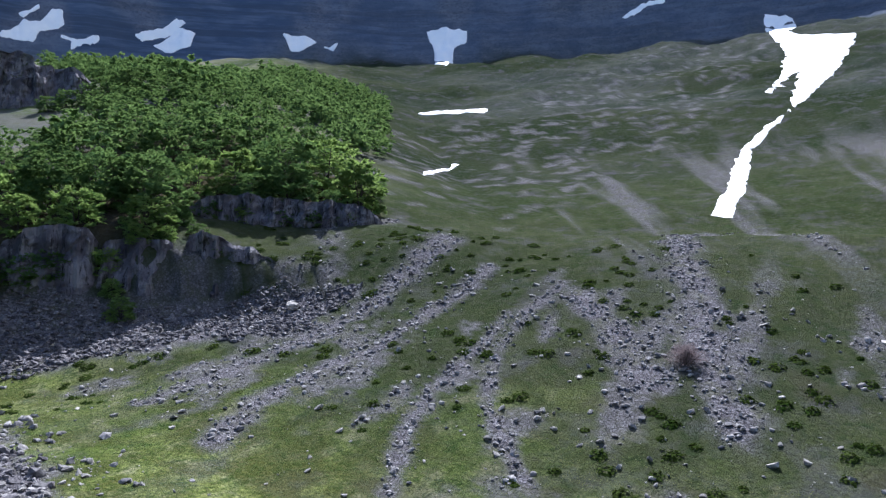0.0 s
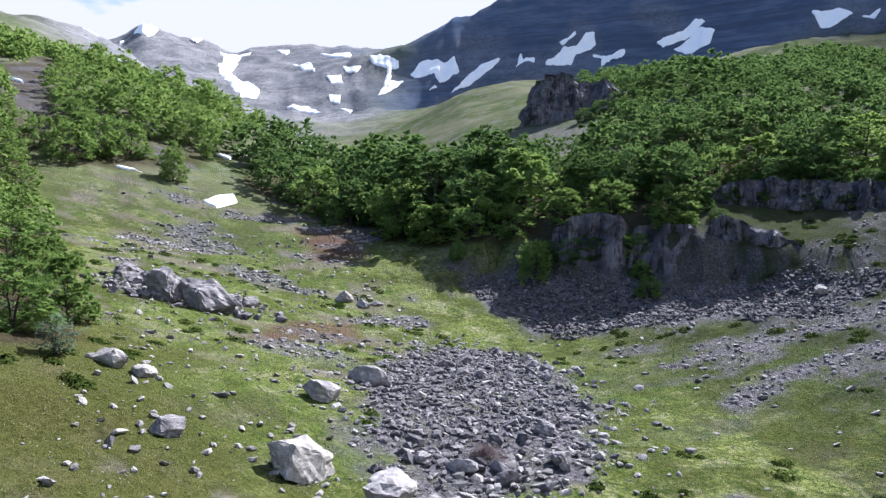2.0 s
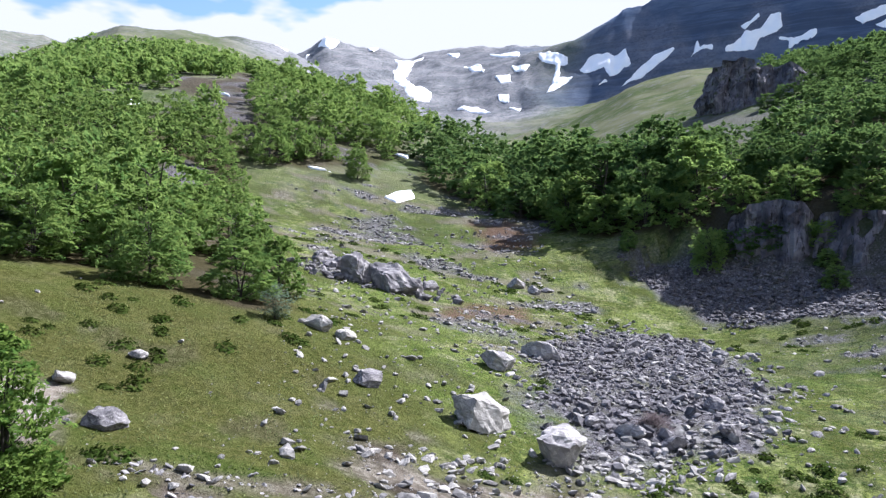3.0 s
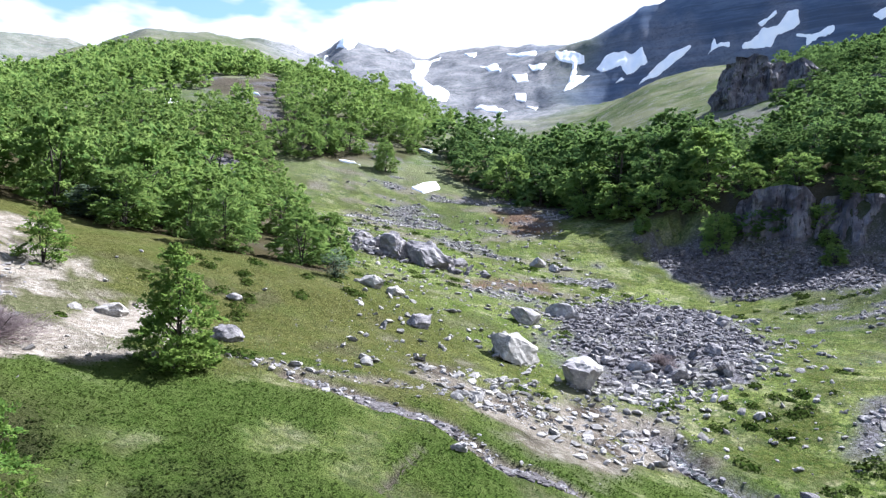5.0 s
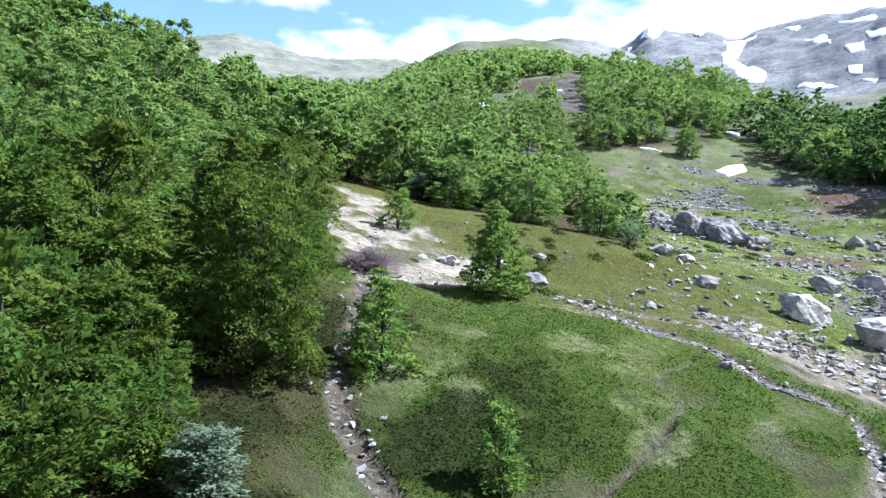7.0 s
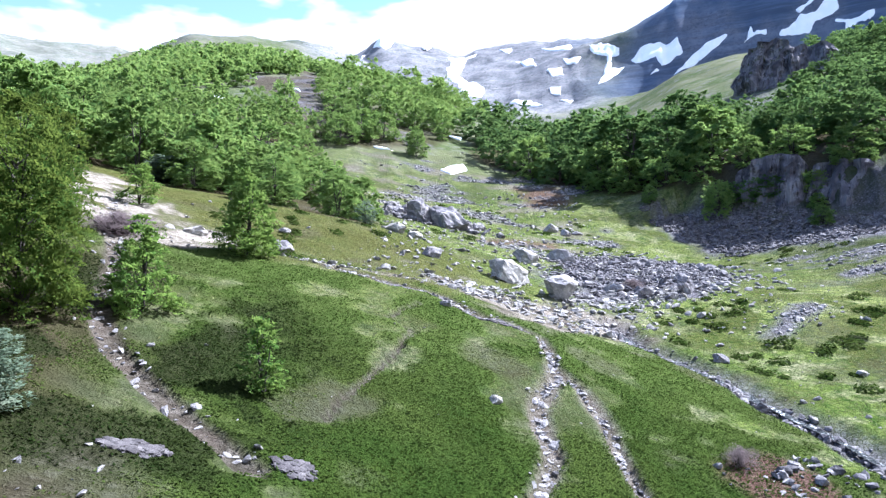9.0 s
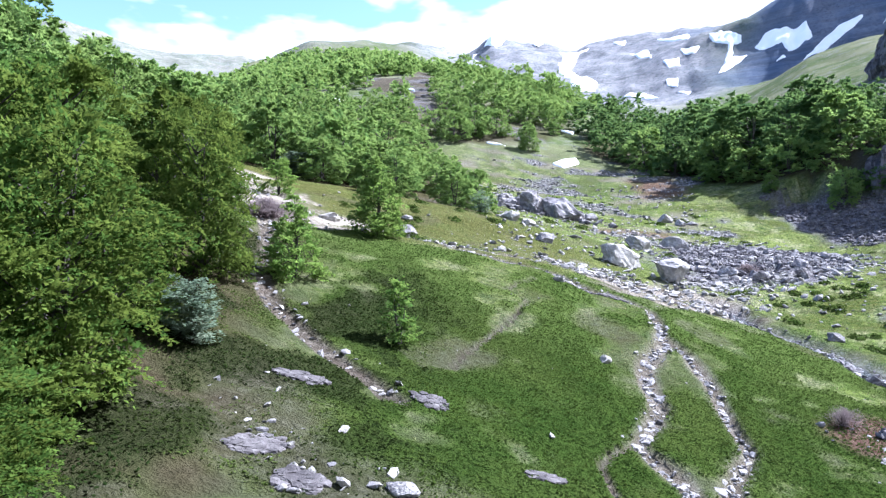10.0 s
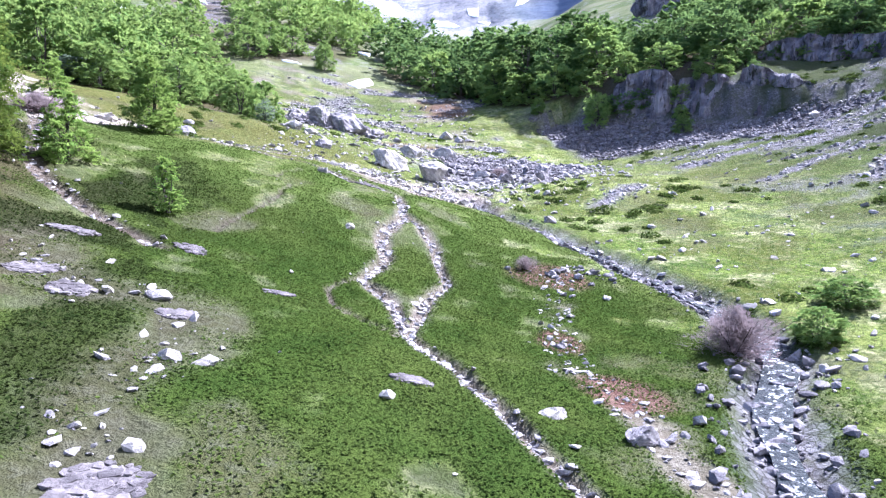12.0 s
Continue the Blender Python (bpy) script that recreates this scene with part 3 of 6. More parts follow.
def masks(x, y):
    """What covers the ground at each place, 0 to 1."""
    x, y = np.asarray(x, float), np.asarray(y, float)
    r = np.hypot(x - CENTRE[0], y - CENTRE[1])
    az = np.degrees(np.arctan2(x - CENTRE[0], y - CENTRE[1]))
    ragged, coarse = fbm(x, y, 2.2, 11, 4), fbm(x, y, 9.0, 23, 4)
    m = {}
    trail = np.zeros(x.shape)
    for line, wide in ((TRAIL_WEST, 0.20), (TRAIL_EAST, 0.17), (TRAIL_SLABS, 0.42), (TRAIL_THIN, 0.04), (TRAIL_FORK, 0.04), (TRAIL_WOOD, 0.26)):
        d = line_distance(x, y, line)
        trail = np.maximum(trail, 1 - smooth(wide * 0.75, wide * 1.25 + 0.08, d + ragged * wide * 0.55))
    m["trail"] = trail
    paved = 1 - smooth(0.15, 0.45, np.minimum.reduce([line_distance(x, y, q) for q in (TRAIL_WEST, TRAIL_EAST, TRAIL_SLABS)]) + ragged * 0.2)
    stream = line_distance(x, y, STREAM)
    m["stream"] = 1 - smooth(0.35, 1.5, stream + ragged * 0.35)
    bank = (1 - smooth(0.2, 0.9, line_distance(x, y, BANK) + ragged * 0.9)) * smooth(-0.25, 0.1, coarse + 0.5 * ragged + 0.1)
    bare = 1 - smooth(0.2, 1.6, line_distance(x, y, BARE_LINE) + ragged * 1.3)
    stony = (1 - smooth(0.2, 1.1, line_distance(x, y, STONY_LINE) + ragged * 1.2)) * smooth(-0.3, 0.1, ragged)
    bowl = smooth(-0.8, 0.8, depth_inside(x, y, PALE_BOWL) + ragged * 4.6 - 0.4) * (1 - 0.85 * smooth(0.12, 0.30, fbm(x, y, 2.6, 77, 4)))
    scrap = smooth(0.30, 0.50, fbm(x, y, 3.2, 71, 4)) * (1 - smooth(40, 75, r)) * 0.8
    field_edge = smooth(-1.2, 1.2, depth_inside(x, y, PALE_RUBBLE) + ragged * 2.6) * smooth(-0.35, 0.15, ragged + 0.6 * coarse + 0.12)
    streaks = smooth(0.16, 0.30, fbm(x * 0.45 + y * 0.25, y * 0.9, 2.2, 73, 4)) * smooth(8, 16, y + 0.8 * x) * (1 - smooth(70, 92, y)) * (1 - smooth(10, 18, x)) * smooth(-24, -15, x)
    m["pale"] = np.clip(np.maximum.reduce([bowl, 0.65 * field_edge * smooth(-0.35, 0.2, fbm(x, y, 1.4, 79, 3)), 0.35 * stony, 0.30 * bank, 0.30 * paved, 0.12 * trail, 0.30 * streaks]), 0, 1)
    m["soil"] = np.clip(np.maximum.reduce([trail, 0.75 * bank, 0.5 * bare, 0.8 * stony, bowl, field_edge, 0.6 * streaks, scrap * 0.5, 0.9 * smooth(-2.5, 1.5, depth_inside(x, y, CLEARING) + 2.5 * ragged)]), 0, 1)
    red_bank = np.exp(-((x - 4.4) ** 2 / 2.4 + (y + 24.0) ** 2 / 2.6)) + np.exp(-((x - 2.9) ** 2 / 1.2 + (y + 34.6) ** 2 / 1.6)) + np.exp(-((x - 2.6) ** 2 / 0.5 + (y + 30.8) ** 2 / 0.9))
    red = np.maximum(smooth(-1.0, 0.6, depth_inside(x, y, RED_EARTH) + ragged), smooth(-1.2, 1.0, depth_inside(x, y, RED_HOLLOW) + ragged * 2))
    m["red"] = np.clip(np.maximum(red * 0.85, smooth(0.25, 0.6, red_bank + ragged * 0.3)), 0, 1)
    gravel = smooth(-1.0, 0.8, depth_inside(x, y, STONE_FIELD) + ragged * 2.4 + coarse * 1.5)
    gravel = np.maximum(gravel, smooth(-1.5, 0.8, depth_inside(x, y, CLIFF_SCREE) + ragged * 1.6))
    for line, wide in SCREE_RUNS:
        gravel = np.maximum(gravel, 1 - smooth(wide * 0.4, wide * 1.3, line_distance(x, y, line) + ragged * wide * 0.9))
    east = smooth(14, 34, x) * smooth(-60, -30, y) * (1 - smooth(150, 260, r))
    gravel = np.maximum(gravel, east * smooth(0.20, 0.36, fbm(x * 0.8, y * 2.4, 5.0, 41, 4)) * 0.8 * (1 - smooth(48, 72, x)))
    fans = smooth(56, 62, az + 3 * coarse) * smooth(55, 85, r) * (1 - smooth(150, 240, r)) * smooth(-0.05, 0.25, fbm(az * 0.55, r * 0.012, 1.0, 43, 4))
    gravel = np.maximum(gravel, 0.75 * fans)
    upper = smooth(-20, -5, x) * smooth(12, 24, y) * (1 - smooth(95, 120, y))
    gravel = np.maximum(gravel, upper * smooth(0.22, 0.42, fbm(x * 0.6, y, 4.0, 45, 4)) * 0.8)
    gravel = np.maximum(gravel, 0.6 * (1 - smooth(0.6, 1.2, np.hypot((x - 64) / 15, (y - 106) / 22) + 0.5 * coarse)))
    gravel = np.maximum(gravel, 0.9 * smooth(-1.5, 1.0, depth_inside(x, y, ROCKY_GAP) + ragged * 2))
    gravel = np.maximum(gravel, 0.8 * smooth(0.0, 0.3, fbm(x, y, 6.0, 46, 4)) * smooth(-1.0, 2.0, depth_inside(x, y, CLEARING)))
    m["gravel"] = np.clip(np.maximum(gravel, 0.9 * m["stream"]), 0, 1)
    m["gravel"] = m["gravel"] * (1 - smooth(0.5, 2.0, cliff_side(x, y, CLIFF_LOW)) * 0.8)
    wood = np.maximum.reduce([depth_inside(x, y, w) for w in (WOOD_WEST, WOOD_NORTH, WOOD_MIDDLE, WOOD_KNOLL)])
    m["wood"] = wood
    m["litter_and_shade"] = smooth(-1.2, 1.0, wood + ragged * 0.8) * (1 - smooth(110, 200, r)) * 0.9
    # strip beside the wood: dark soil, with shade put into the colour
    m["litter_and_shade"] = np.maximum(m["litter_and_shade"], 0.9 * smooth(-6.5, -2.8, wood + ragged * 3.2) * smooth(-14, -19, y) * (x < 0))
    # patch under the near beeches: their shade put into the ground colour
    m["litter_and_shade"] = np.maximum(m["litter_and_shade"], 0.95 * (1 - smooth(0.6, 1.25, np.hypot((x + 14.6) / 2.8, (y + 33.6) / 3.8) + 0.7 * ragged)))
    low = smooth(-0.22, 0.10, 0.55 * coarse + 0.75 * ragged + 0.30 * fbm(x, y, 1.1, 13, 2) + (0.32 + 0.16 * smooth(-20, -27, y + 3 * coarse)) * smooth(0, 6, -10 - y) - 0.16 * smooth(-3.5, -8.0, x) * smooth(-24, -29, y)) * (1 - 0.75 * smooth(-16, -4, y + coarse * 6))
    m["heath"] = np.clip(low * (1 - smooth(5, 12, x)) * (1 - m["soil"]) * (1 - gravel) * (1 - 0.45 * m["litter_and_shade"]), 0, 1)
    # where ground cover is painted dark to stand in for shade
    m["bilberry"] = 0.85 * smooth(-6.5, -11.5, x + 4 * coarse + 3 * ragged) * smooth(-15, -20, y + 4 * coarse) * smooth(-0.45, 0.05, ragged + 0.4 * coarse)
    m["fresh"] = 0.55 * smooth(-27, -17, y + 5 * coarse + 2 * ragged)
    m["olive"] = 0.85 * smooth(1.0, -6.0, x + 3 * coarse + 2 * ragged) * smooth(-14, -9, y) * (1 - smooth(10, 20, y + 4 * coarse))
    m["dry"] = (0.6 + 0.4 * smooth(-20, -26, y + 3 * coarse)) * smooth(0, 5, -10.5 - y + 2 * coarse) * (1 - smooth(2.5, 5.5, x + ragged)) * (1 - m["heath"])
    # dark turf also drawn down over the right-hand slope as painted shade
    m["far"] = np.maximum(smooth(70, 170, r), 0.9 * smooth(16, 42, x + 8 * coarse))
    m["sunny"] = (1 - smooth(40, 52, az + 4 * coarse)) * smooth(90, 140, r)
    high = fbm(x, y, 90.0, 51, 5)
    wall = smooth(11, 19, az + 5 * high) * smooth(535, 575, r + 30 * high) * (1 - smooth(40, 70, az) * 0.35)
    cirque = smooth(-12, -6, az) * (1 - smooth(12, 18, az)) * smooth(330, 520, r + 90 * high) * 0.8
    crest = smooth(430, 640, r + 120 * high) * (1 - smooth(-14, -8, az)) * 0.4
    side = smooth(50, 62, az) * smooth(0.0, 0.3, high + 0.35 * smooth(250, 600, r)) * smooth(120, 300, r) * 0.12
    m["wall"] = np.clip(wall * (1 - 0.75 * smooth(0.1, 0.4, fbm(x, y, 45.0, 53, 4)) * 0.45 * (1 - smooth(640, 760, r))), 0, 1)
    m["far_rock"] = np.clip(np.maximum.reduce([wall, cirque, crest, side]), 0, 1)
    return m


def ground_height(x, y):
    """The ground's true height, with banks, cut trails and small relief."""
    x, y = np.asarray(x, float), np.asarray(y, float)
    r = np.hypot(x - CENTRE[0], y - CENTRE[1])
    az = np.degrees(np.arctan2(x - CENTRE[0], y - CENTRE[1]))
    z = base_height(x, y)
    for line, shift, (ox, oy), k in ((CLIFF_LOW, 3.4, (0.66, 0.75), 1.0), (CLIFF_HIGH, 2.6, (0.70, 0.71), 1.0)):
        s = cliff_side(x, y, line)
        w = smooth(-12 * k, -3 * k, s) * (1 - smooth(1.3 * k, 2.6 * k, s)) * (np.abs(s) < 18 * k)
        w = w * smooth(0, 8, np.hypot(x - line[-1][0], y - line[-1][1])) * smooth(0, 3, np.hypot(x - line[0][0], y - line[0][1]))
        z = np.where(w > 0, base_height(x - ox * shift * w, y - oy * shift * w), z)
    m = masks(x, y)
    near = 1 - smooth(80, 160, r)
    z = z + near * (0.10 * fbm(x, y, 3.0, 5, 3) + 0.04 * fbm(x, y, 0.8, 6, 2) + m["heath"] * (0.06 + 0.09 * fbm(x, y, 1.3, 14, 2)) + 0.10 * m["gravel"] * fbm(x, y, 0.9, 8, 2))
    z = z - 0.10 * m["trail"] - 0.45 * m["stream"] - near * 0.05 * m["soil"]
    far = smooth(120, 420, r)
    ridged = 1 - 2 * np.abs(fbm(x, y, 75.0, 61, 5))
    z = z + far * (6.5 * (ridged - 0.55) * smooth(300, 700, r) + 3.5 * fbm(x, y, 28.0, 63, 4))
    flank = smooth(48, 62, az) * smooth(60, 130, r)
    z = z + flank * (0.004 * r) * fbm(az * 0.9, r * 0.05, 1.6, 67, 3) + flank * 0.5 * fbm(x, y, 7.0, 68, 3)
    gully = 1 - 2 * np.abs(fbm(az * 0.30, r * 0.0022, 1.0, 65, 5))
    return z + smooth(480, 600, r) * (1 - smooth(650, 720, r)) * 4.0 * (gully - 0.55)


# geometry helpers
def mesh_of(name, verts, faces, material, smooth_shade=False):
    me = bpy.data.meshes.new(name)
    verts, faces = np.asarray(verts, np.float32), np.asarray(faces, np.int32)
    sides = faces.shape[1]
    me.vertices.add(len(verts))
    me.vertices.foreach_set("co", verts.ravel())
    me.loops.add(faces.size)
    me.loops.foreach_set("vertex_index", faces.ravel())
    me.polygons.add(len(faces))
    me.polygons.foreach_set("loop_start", np.arange(0, faces.size, sides, dtype=np.int32))
    me.polygons.foreach_set("loop_total", np.full(len(faces), sides, np.int32))
    me.polygons.foreach_set("use_smooth", np.full(len(faces), smooth_shade))
    me.materials.append(material)
    me.update(calc_edges=True)
    return me


def part(name, me, parent, label=""):
    ob = new(name, me)
    ob.parent = parent
    return tagged(ob, label) if label else ob


def thing(name, x, y, z, label, category, group="", kind=""):
    ob = new(name)
    ob.empty_display_size = 0.2
    ob.location = (x, y, z)
    return tagged(ob, label, category, group, kind)


def height_at(x, y):
    return float(ground_height(np.array([x]), np.array([y]))[0])


# the ground: one sheet round the valley floor, finest where the valley opens
def build_ground():
    inner = np.concatenate([[0.02, 1.0], np.arange(2.0, 30.0, 0.28)])
    radii = list(inner)
    while radii[-1] < 1500:
        radii.append(radii[-1] * 1.0112)
    while radii[-1] < 4200:
        radii.append(radii[-1] * 1.08)
    radii = np.array(radii)
    angles = np.radians(np.concatenate([np.arange(-180, -84, 3.0), np.arange(-80, 104, 0.36), np.arange(108, 180, 3.0)]))
    rr, aa = np.meshgrid(radii, angles, indexing="ij")
    x, y = CENTRE[0] + rr * np.sin(aa), CENTRE[1] + rr * np.cos(aa)
    z = ground_height(x.ravel(), y.ravel()).reshape(x.shape)
    n_r, n_a = x.shape
    verts = np.stack([x.ravel(), y.ravel(), z.ravel()], 1)
    i, j = np.meshgrid(np.arange(n_r - 1), np.arange(n_a), indexing="ij")
    k = (j + 1) % n_a
    faces = np.stack([i * n_a + j, (i + 1) * n_a + j, (i + 1) * n_a + k, i * n_a + k], -1).reshape(-1, 4)[:, ::-1]
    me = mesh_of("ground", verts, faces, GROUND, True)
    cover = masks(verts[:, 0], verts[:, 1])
    for key in ("heath", "fresh", "bilberry", "olive", "dry", "soil", "pale", "gravel", "red", "litter_and_shade", "far", "sunny", "far_rock", "wall"):
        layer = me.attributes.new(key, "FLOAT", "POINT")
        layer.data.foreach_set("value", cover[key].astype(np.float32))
    return tagged(new("ground", me), "alpine turf, bilberry heath, bare soil and scree on valley slopes", "ground", kind="structure")


build_ground()


# snow left in gullies and under the cliffs
def snow_patch(outline):
    """Old snow inside an outline on the plan, with a ragged, melted edge, draped over the ground."""
    pts = np.array(outline, float)
    off = pts - np.array(CENTRE)
    far = np.hypot(*off.mean(0))
    az, lr = np.arctan2(off[:, 0], off[:, 1]) * far, np.log(np.hypot(off[:, 0], off[:, 1])) * far
    line = tuple(zip(az, lr))
    lo, hi = np.array([az.min(), lr.min()]), np.array([az.max(), lr.max()])
    step = max((hi - lo).max() / 110, (hi - lo).min() / 44)
    lo, hi = lo - 4 * step, hi + 4 * step
    gx, gy = np.meshgrid(np.arange(lo[0], hi[0], step), np.arange(lo[1], hi[1], step), indexing="ij")
    rag = 0.0035 * far + 0.12

    def depth(a, b):
        return depth_inside(a, b, line) + rag * (1.1 * fbm(a, b * 0.6, 6 * rag, 91, 4) + (0.1 if far > 200 else -0.25))

    d = depth(gx, gy)
    dx, dy = np.gradient(d, step)
    slope = np.maximum(dx ** 2 + dy ** 2, 0.2)
    out = d < 0
    gx, gy = np.where(out, gx - dx * d / slope, gx), np.where(out, gy - dy * d / slope, gy)
    r, a = np.exp(gy / far), gx / far
    x, y = CENTRE[0] + r * np.sin(a), CENTRE[1] + r * np.cos(a)
    lift = (0.08 + 0.0014 * far) * np.clip(d / (2.0 * step), -0.4, 1.0)
    z = ground_height(x.ravel(), y.ravel()).reshape(x.shape) + lift
    m = x.shape[1]
    i, j = np.meshgrid(np.arange(x.shape[0] - 1), np.arange(m - 1), indexing="ij")
    keep = np.maximum.reduce([d[:-1, :-1], d[1:, :-1], d[1:, 1:], d[:-1, 1:]]) > 0
    faces = np.stack([i * m + j, (i + 1) * m + j, (i + 1) * m + j + 1, i * m + j + 1], -1)[keep][:, ::-1]
    used, faces = np.unique(faces, return_inverse=True)
    verts = np.stack([x.ravel(), y.ravel(), z.ravel()], 1)[used]
    me = mesh_of("snow_patch", verts, faces.reshape(-1, 4), SNOW, True)
    where = "lying below the dark cliff wall" if far > 400 else "lingering on the valley side" if far > 160 else "melting at the edge of the wood"
    tagged(new("snow_patch", me), "patch of old white snow " + where, "snow", "snow patches on the slopes")


snow_patch(((-70, 488), (-58, 499), (-62, 817), (-61, 813), (-56, 496)))
snow_patch(((-52, 806), (-47, 818), (-28, 802), (-36, 763), (-51, 797)))
snow_patch(((7, 812), (17, 816), (10, 807)))
snow_patch(((37, 804), (67, 777), (53, 736), (40, 659), (28, 655), (34, 702)))
snow_patch(((29, 655), (41, 670), (45, 594), (57, 581), (51, 541), (39, 539), (35, 582)))
snow_patch(((72, 523), (88, 524), (94, 507), (82, 514)))
snow_patch(((99, 703), (113, 659), (108, 618), (103, 665)))
snow_patch(((110, 569), (122, 571), (122, 556), (110, 556)))
snow_patch(((121, 726), (157, 693), (149, 660), (136, 706)))
snow_patch(((104, 532), (113, 528), (110, 517), (104, 523)))
snow_patch(((128, 586), (140, 577), (134, 569), (129, 577)))
snow_patch(((94, 772), (108, 766), (99, 736)))
snow_patch(((107, 507), (119, 507), (115, 502)))
snow_patch(((152, 601), (169, 560), (168, 552), (162, 554), (156, 541), (165, 531), (140, 516), (150, 534), (158, 557), (151, 574)))
snow_patch(((173, 538), (183, 542), (196, 531), (205, 523), (204, 508), (189, 511), (188, 522), (174, 529)))
snow_patch(((190, 495), (203, 500), (221, 505), (234, 499), (227, 496), (206, 495)))
snow_patch(((177, 506), (184, 509), (185, 507)))
snow_patch(((242, 485), (251, 493), (251, 486), (256, 480), (245, 486)))
snow_patch(((264, 472), (278, 473), (287, 468), (297, 469), (301, 465), (298, 459), (284, 463), (278, 461)))
snow_patch(((294, 454), (311, 438), (307, 438), (295, 445), (297, 448)))
snow_patch(((279, 479), (291, 476), (290, 473), (279, 474)))
snow_patch(((335, 429), (365, 423), (369, 415), (363, 416), (336, 424)))
snow_patch(((341, 418), (354, 418), (363, 418), (368, 404), (357, 398), (348, 406)))
snow_patch(((-1.5, 72.6), (1.0, 76.6), (3.2, 78.5), (3.2, 73.6), (0.3, 70.2)))
snow_patch(((-12.4, 81.6), (-10.3, 80.9), (-8.2, 79.8), (-10.7, 80.2)))
snow_patch(((1.9, 102.6), (4.5, 104.4), (3.8, 101.3)))
snow_patch(((23, 150), (27, 152), (25, 143)))
snow_patch(((-37, 137), (-33, 133), (-32.3, 130.3)))
snow_patch(((-51.3, 115.4), (-49.3, 120.0), (-46.5, 115.7), (-48.7, 112.9)))
snow_patch(((410, 356), (421, 345), (426, 334), (411, 342), (407, 347)))
snow_patch(((425, 333), (435, 322), (428, 323)))
snow_patch(((489, 279), (504, 248), (495, 244), (486, 249), (434, 227), (444, 242), (479, 265)))
snow_patch(((250, 136), (276, 134), (281, 119), (277, 117), (254, 121)))
snow_patch(((118.1, 51.2), (167, 72), (168, 70), (149, 63), (117.7, 49.4)))
snow_patch(((552, 138), (566, 119), (567, 109), (555, 130)))
snow_patch(((561, 37), (562, 19), (548, 14), (466, 12), (418, -22), (338, -17), (259, -9), (237, -5), (326, -1), (326, 2), (276, 3), (278, 6), (340, 6), (417, 11), (473, 25)))
snow_patch(((245, -5), (208, -3), (184, -2), (179, 1), (204, 0), (234, -3)))
snow_patch(((187, 2), (181, -2), (133.7, -7.1), (98.9, -9.6), (101.3, -6.1), (128.8, -4.1)))



# rock
def icosphere(level):
    bm = bmesh.new()
    bmesh.ops.create_icosphere(bm, subdivisions=level, radius=1.0)
    bm.verts.ensure_lookup_table()
    v = np.array([p.co[:] for p in bm.verts])
    f = np.array([[p.index for p in q.verts] for q in bm.faces])
    bm.free()
    return v, f


ROUND_4, ROUND_3 = icosphere(4), icosphere(3)


def boulder_mesh(name, rng, material, facets=17, level=4, crag=0.10):
    """A broken block: a ball cut by random planes, with a worn, pitted skin. Radius about one."""
    v, f = ROUND_4 if level == 4 else ROUND_3
    v = v * 1.25
    for _ in range(facets):
        d = rng.normal(size=3)
        d /= np.linalg.norm(d)
        over = np.maximum(v @ d - rng.uniform(0.55, 0.92), 0)
        v = v - over[:, None] * d * 0.94
    bump = fbm(v[:, 0] * 3 + v[:, 2] * 1.7, v[:, 1] * 3 - v[:, 2] * 2.1, 0.9, int(rng.integers(900)), 4)
    fine = fbm(v[:, 0] * 9 + v[:, 2] * 5, v[:, 1] * 9 - v[:, 2] * 6, 0.9, 17, 3)
    v = v * (1 + crag * bump + 0.035 * fine)[:, None]
    return mesh_of(name, v, f, material, False)


def boulder(x, y, wide, deep, tall, turn, seed, label, material=None, sink=0.3, tip=0.0, group="boulders on the meadow", crag=0.15):
    rng = np.random.default_rng(seed)
    ob = new("boulder", boulder_mesh("boulder", rng, material or ROCK, level=4 if wide > 0.9 else 3, crag=crag))
    z = height_at(x, y)
    ob.matrix_world = pose(x, y, z + tall * (0.5 - sink), tip, tip * 0.6, turn) @ Matrix.Diagonal((wide / 2, deep / 2, tall / 2, 1))
    return tagged(ob, label, "boulder", group)


boulder(0.2, 0.6, 2.5, 2.2, 1.8, 20, 3, "large pale boulder with a flat sunlit top on the turf", PALE_STONE, 0.22, 8)
boulder(2.8, -1.7, 2.1, 2.0, 2.0, 65, 8, "upright split grey boulder at the edge of the stone field", ROCK, 0.22, -10)
boulder(2.7, 9.2, 2.1, 1.7, 1.3, 10, 12, "rounded grey boulder on grass beside the stones", ROCK, 0.28)
boulder(6.1, 13.0, 2.7, 1.5, 1.5, -30, 15, "slanting grey slab-like boulder at the head of the stone field", ROCK, 0.25, 16)
boulder(-4.5, 2.0, 1.7, 1.2, 0.9, 15, 19, "low dark grey boulder in the turf", DARK_ROCK, 0.3)
boulder(-12.3, -6.6, 1.1, 0.95, 0.85, 40, 22, "dark lichen-covered boulder on bare soil", DARK_ROCK, 0.3)
boulder(-13.3, 0.0, 0.8, 0.7, 0.6, 80, 24, "small pale boulder on the open turf", ROCK, 0.3)
boulder(-6.9, 8.3, 2.4, 1.3, 1.0, -35, 27, "long pale grey boulder below the bushes", PALE_STONE, 0.3, 6)
boulder(-5.6, 7.4, 1.1, 1.0, 0.8, 35, 28, "pale block leaning on a longer boulder", PALE_STONE, 0.3, 10)
boulder(9.8, 37.6, 2.0, 1.6, 1.3, 25, 31, "square grey boulder on the upper meadow", ROCK, 0.25)
boulder(11.2, 36.2, 1.3, 1.1, 0.9, 60, 33, "grey boulder fallen beside a square one", ROCK, 0.3)
boulder(12.6, 36.9, 1.5, 0.9, 0.7, 10, 35, "low broken boulder on the upper meadow", DARK_ROCK, 0.3)
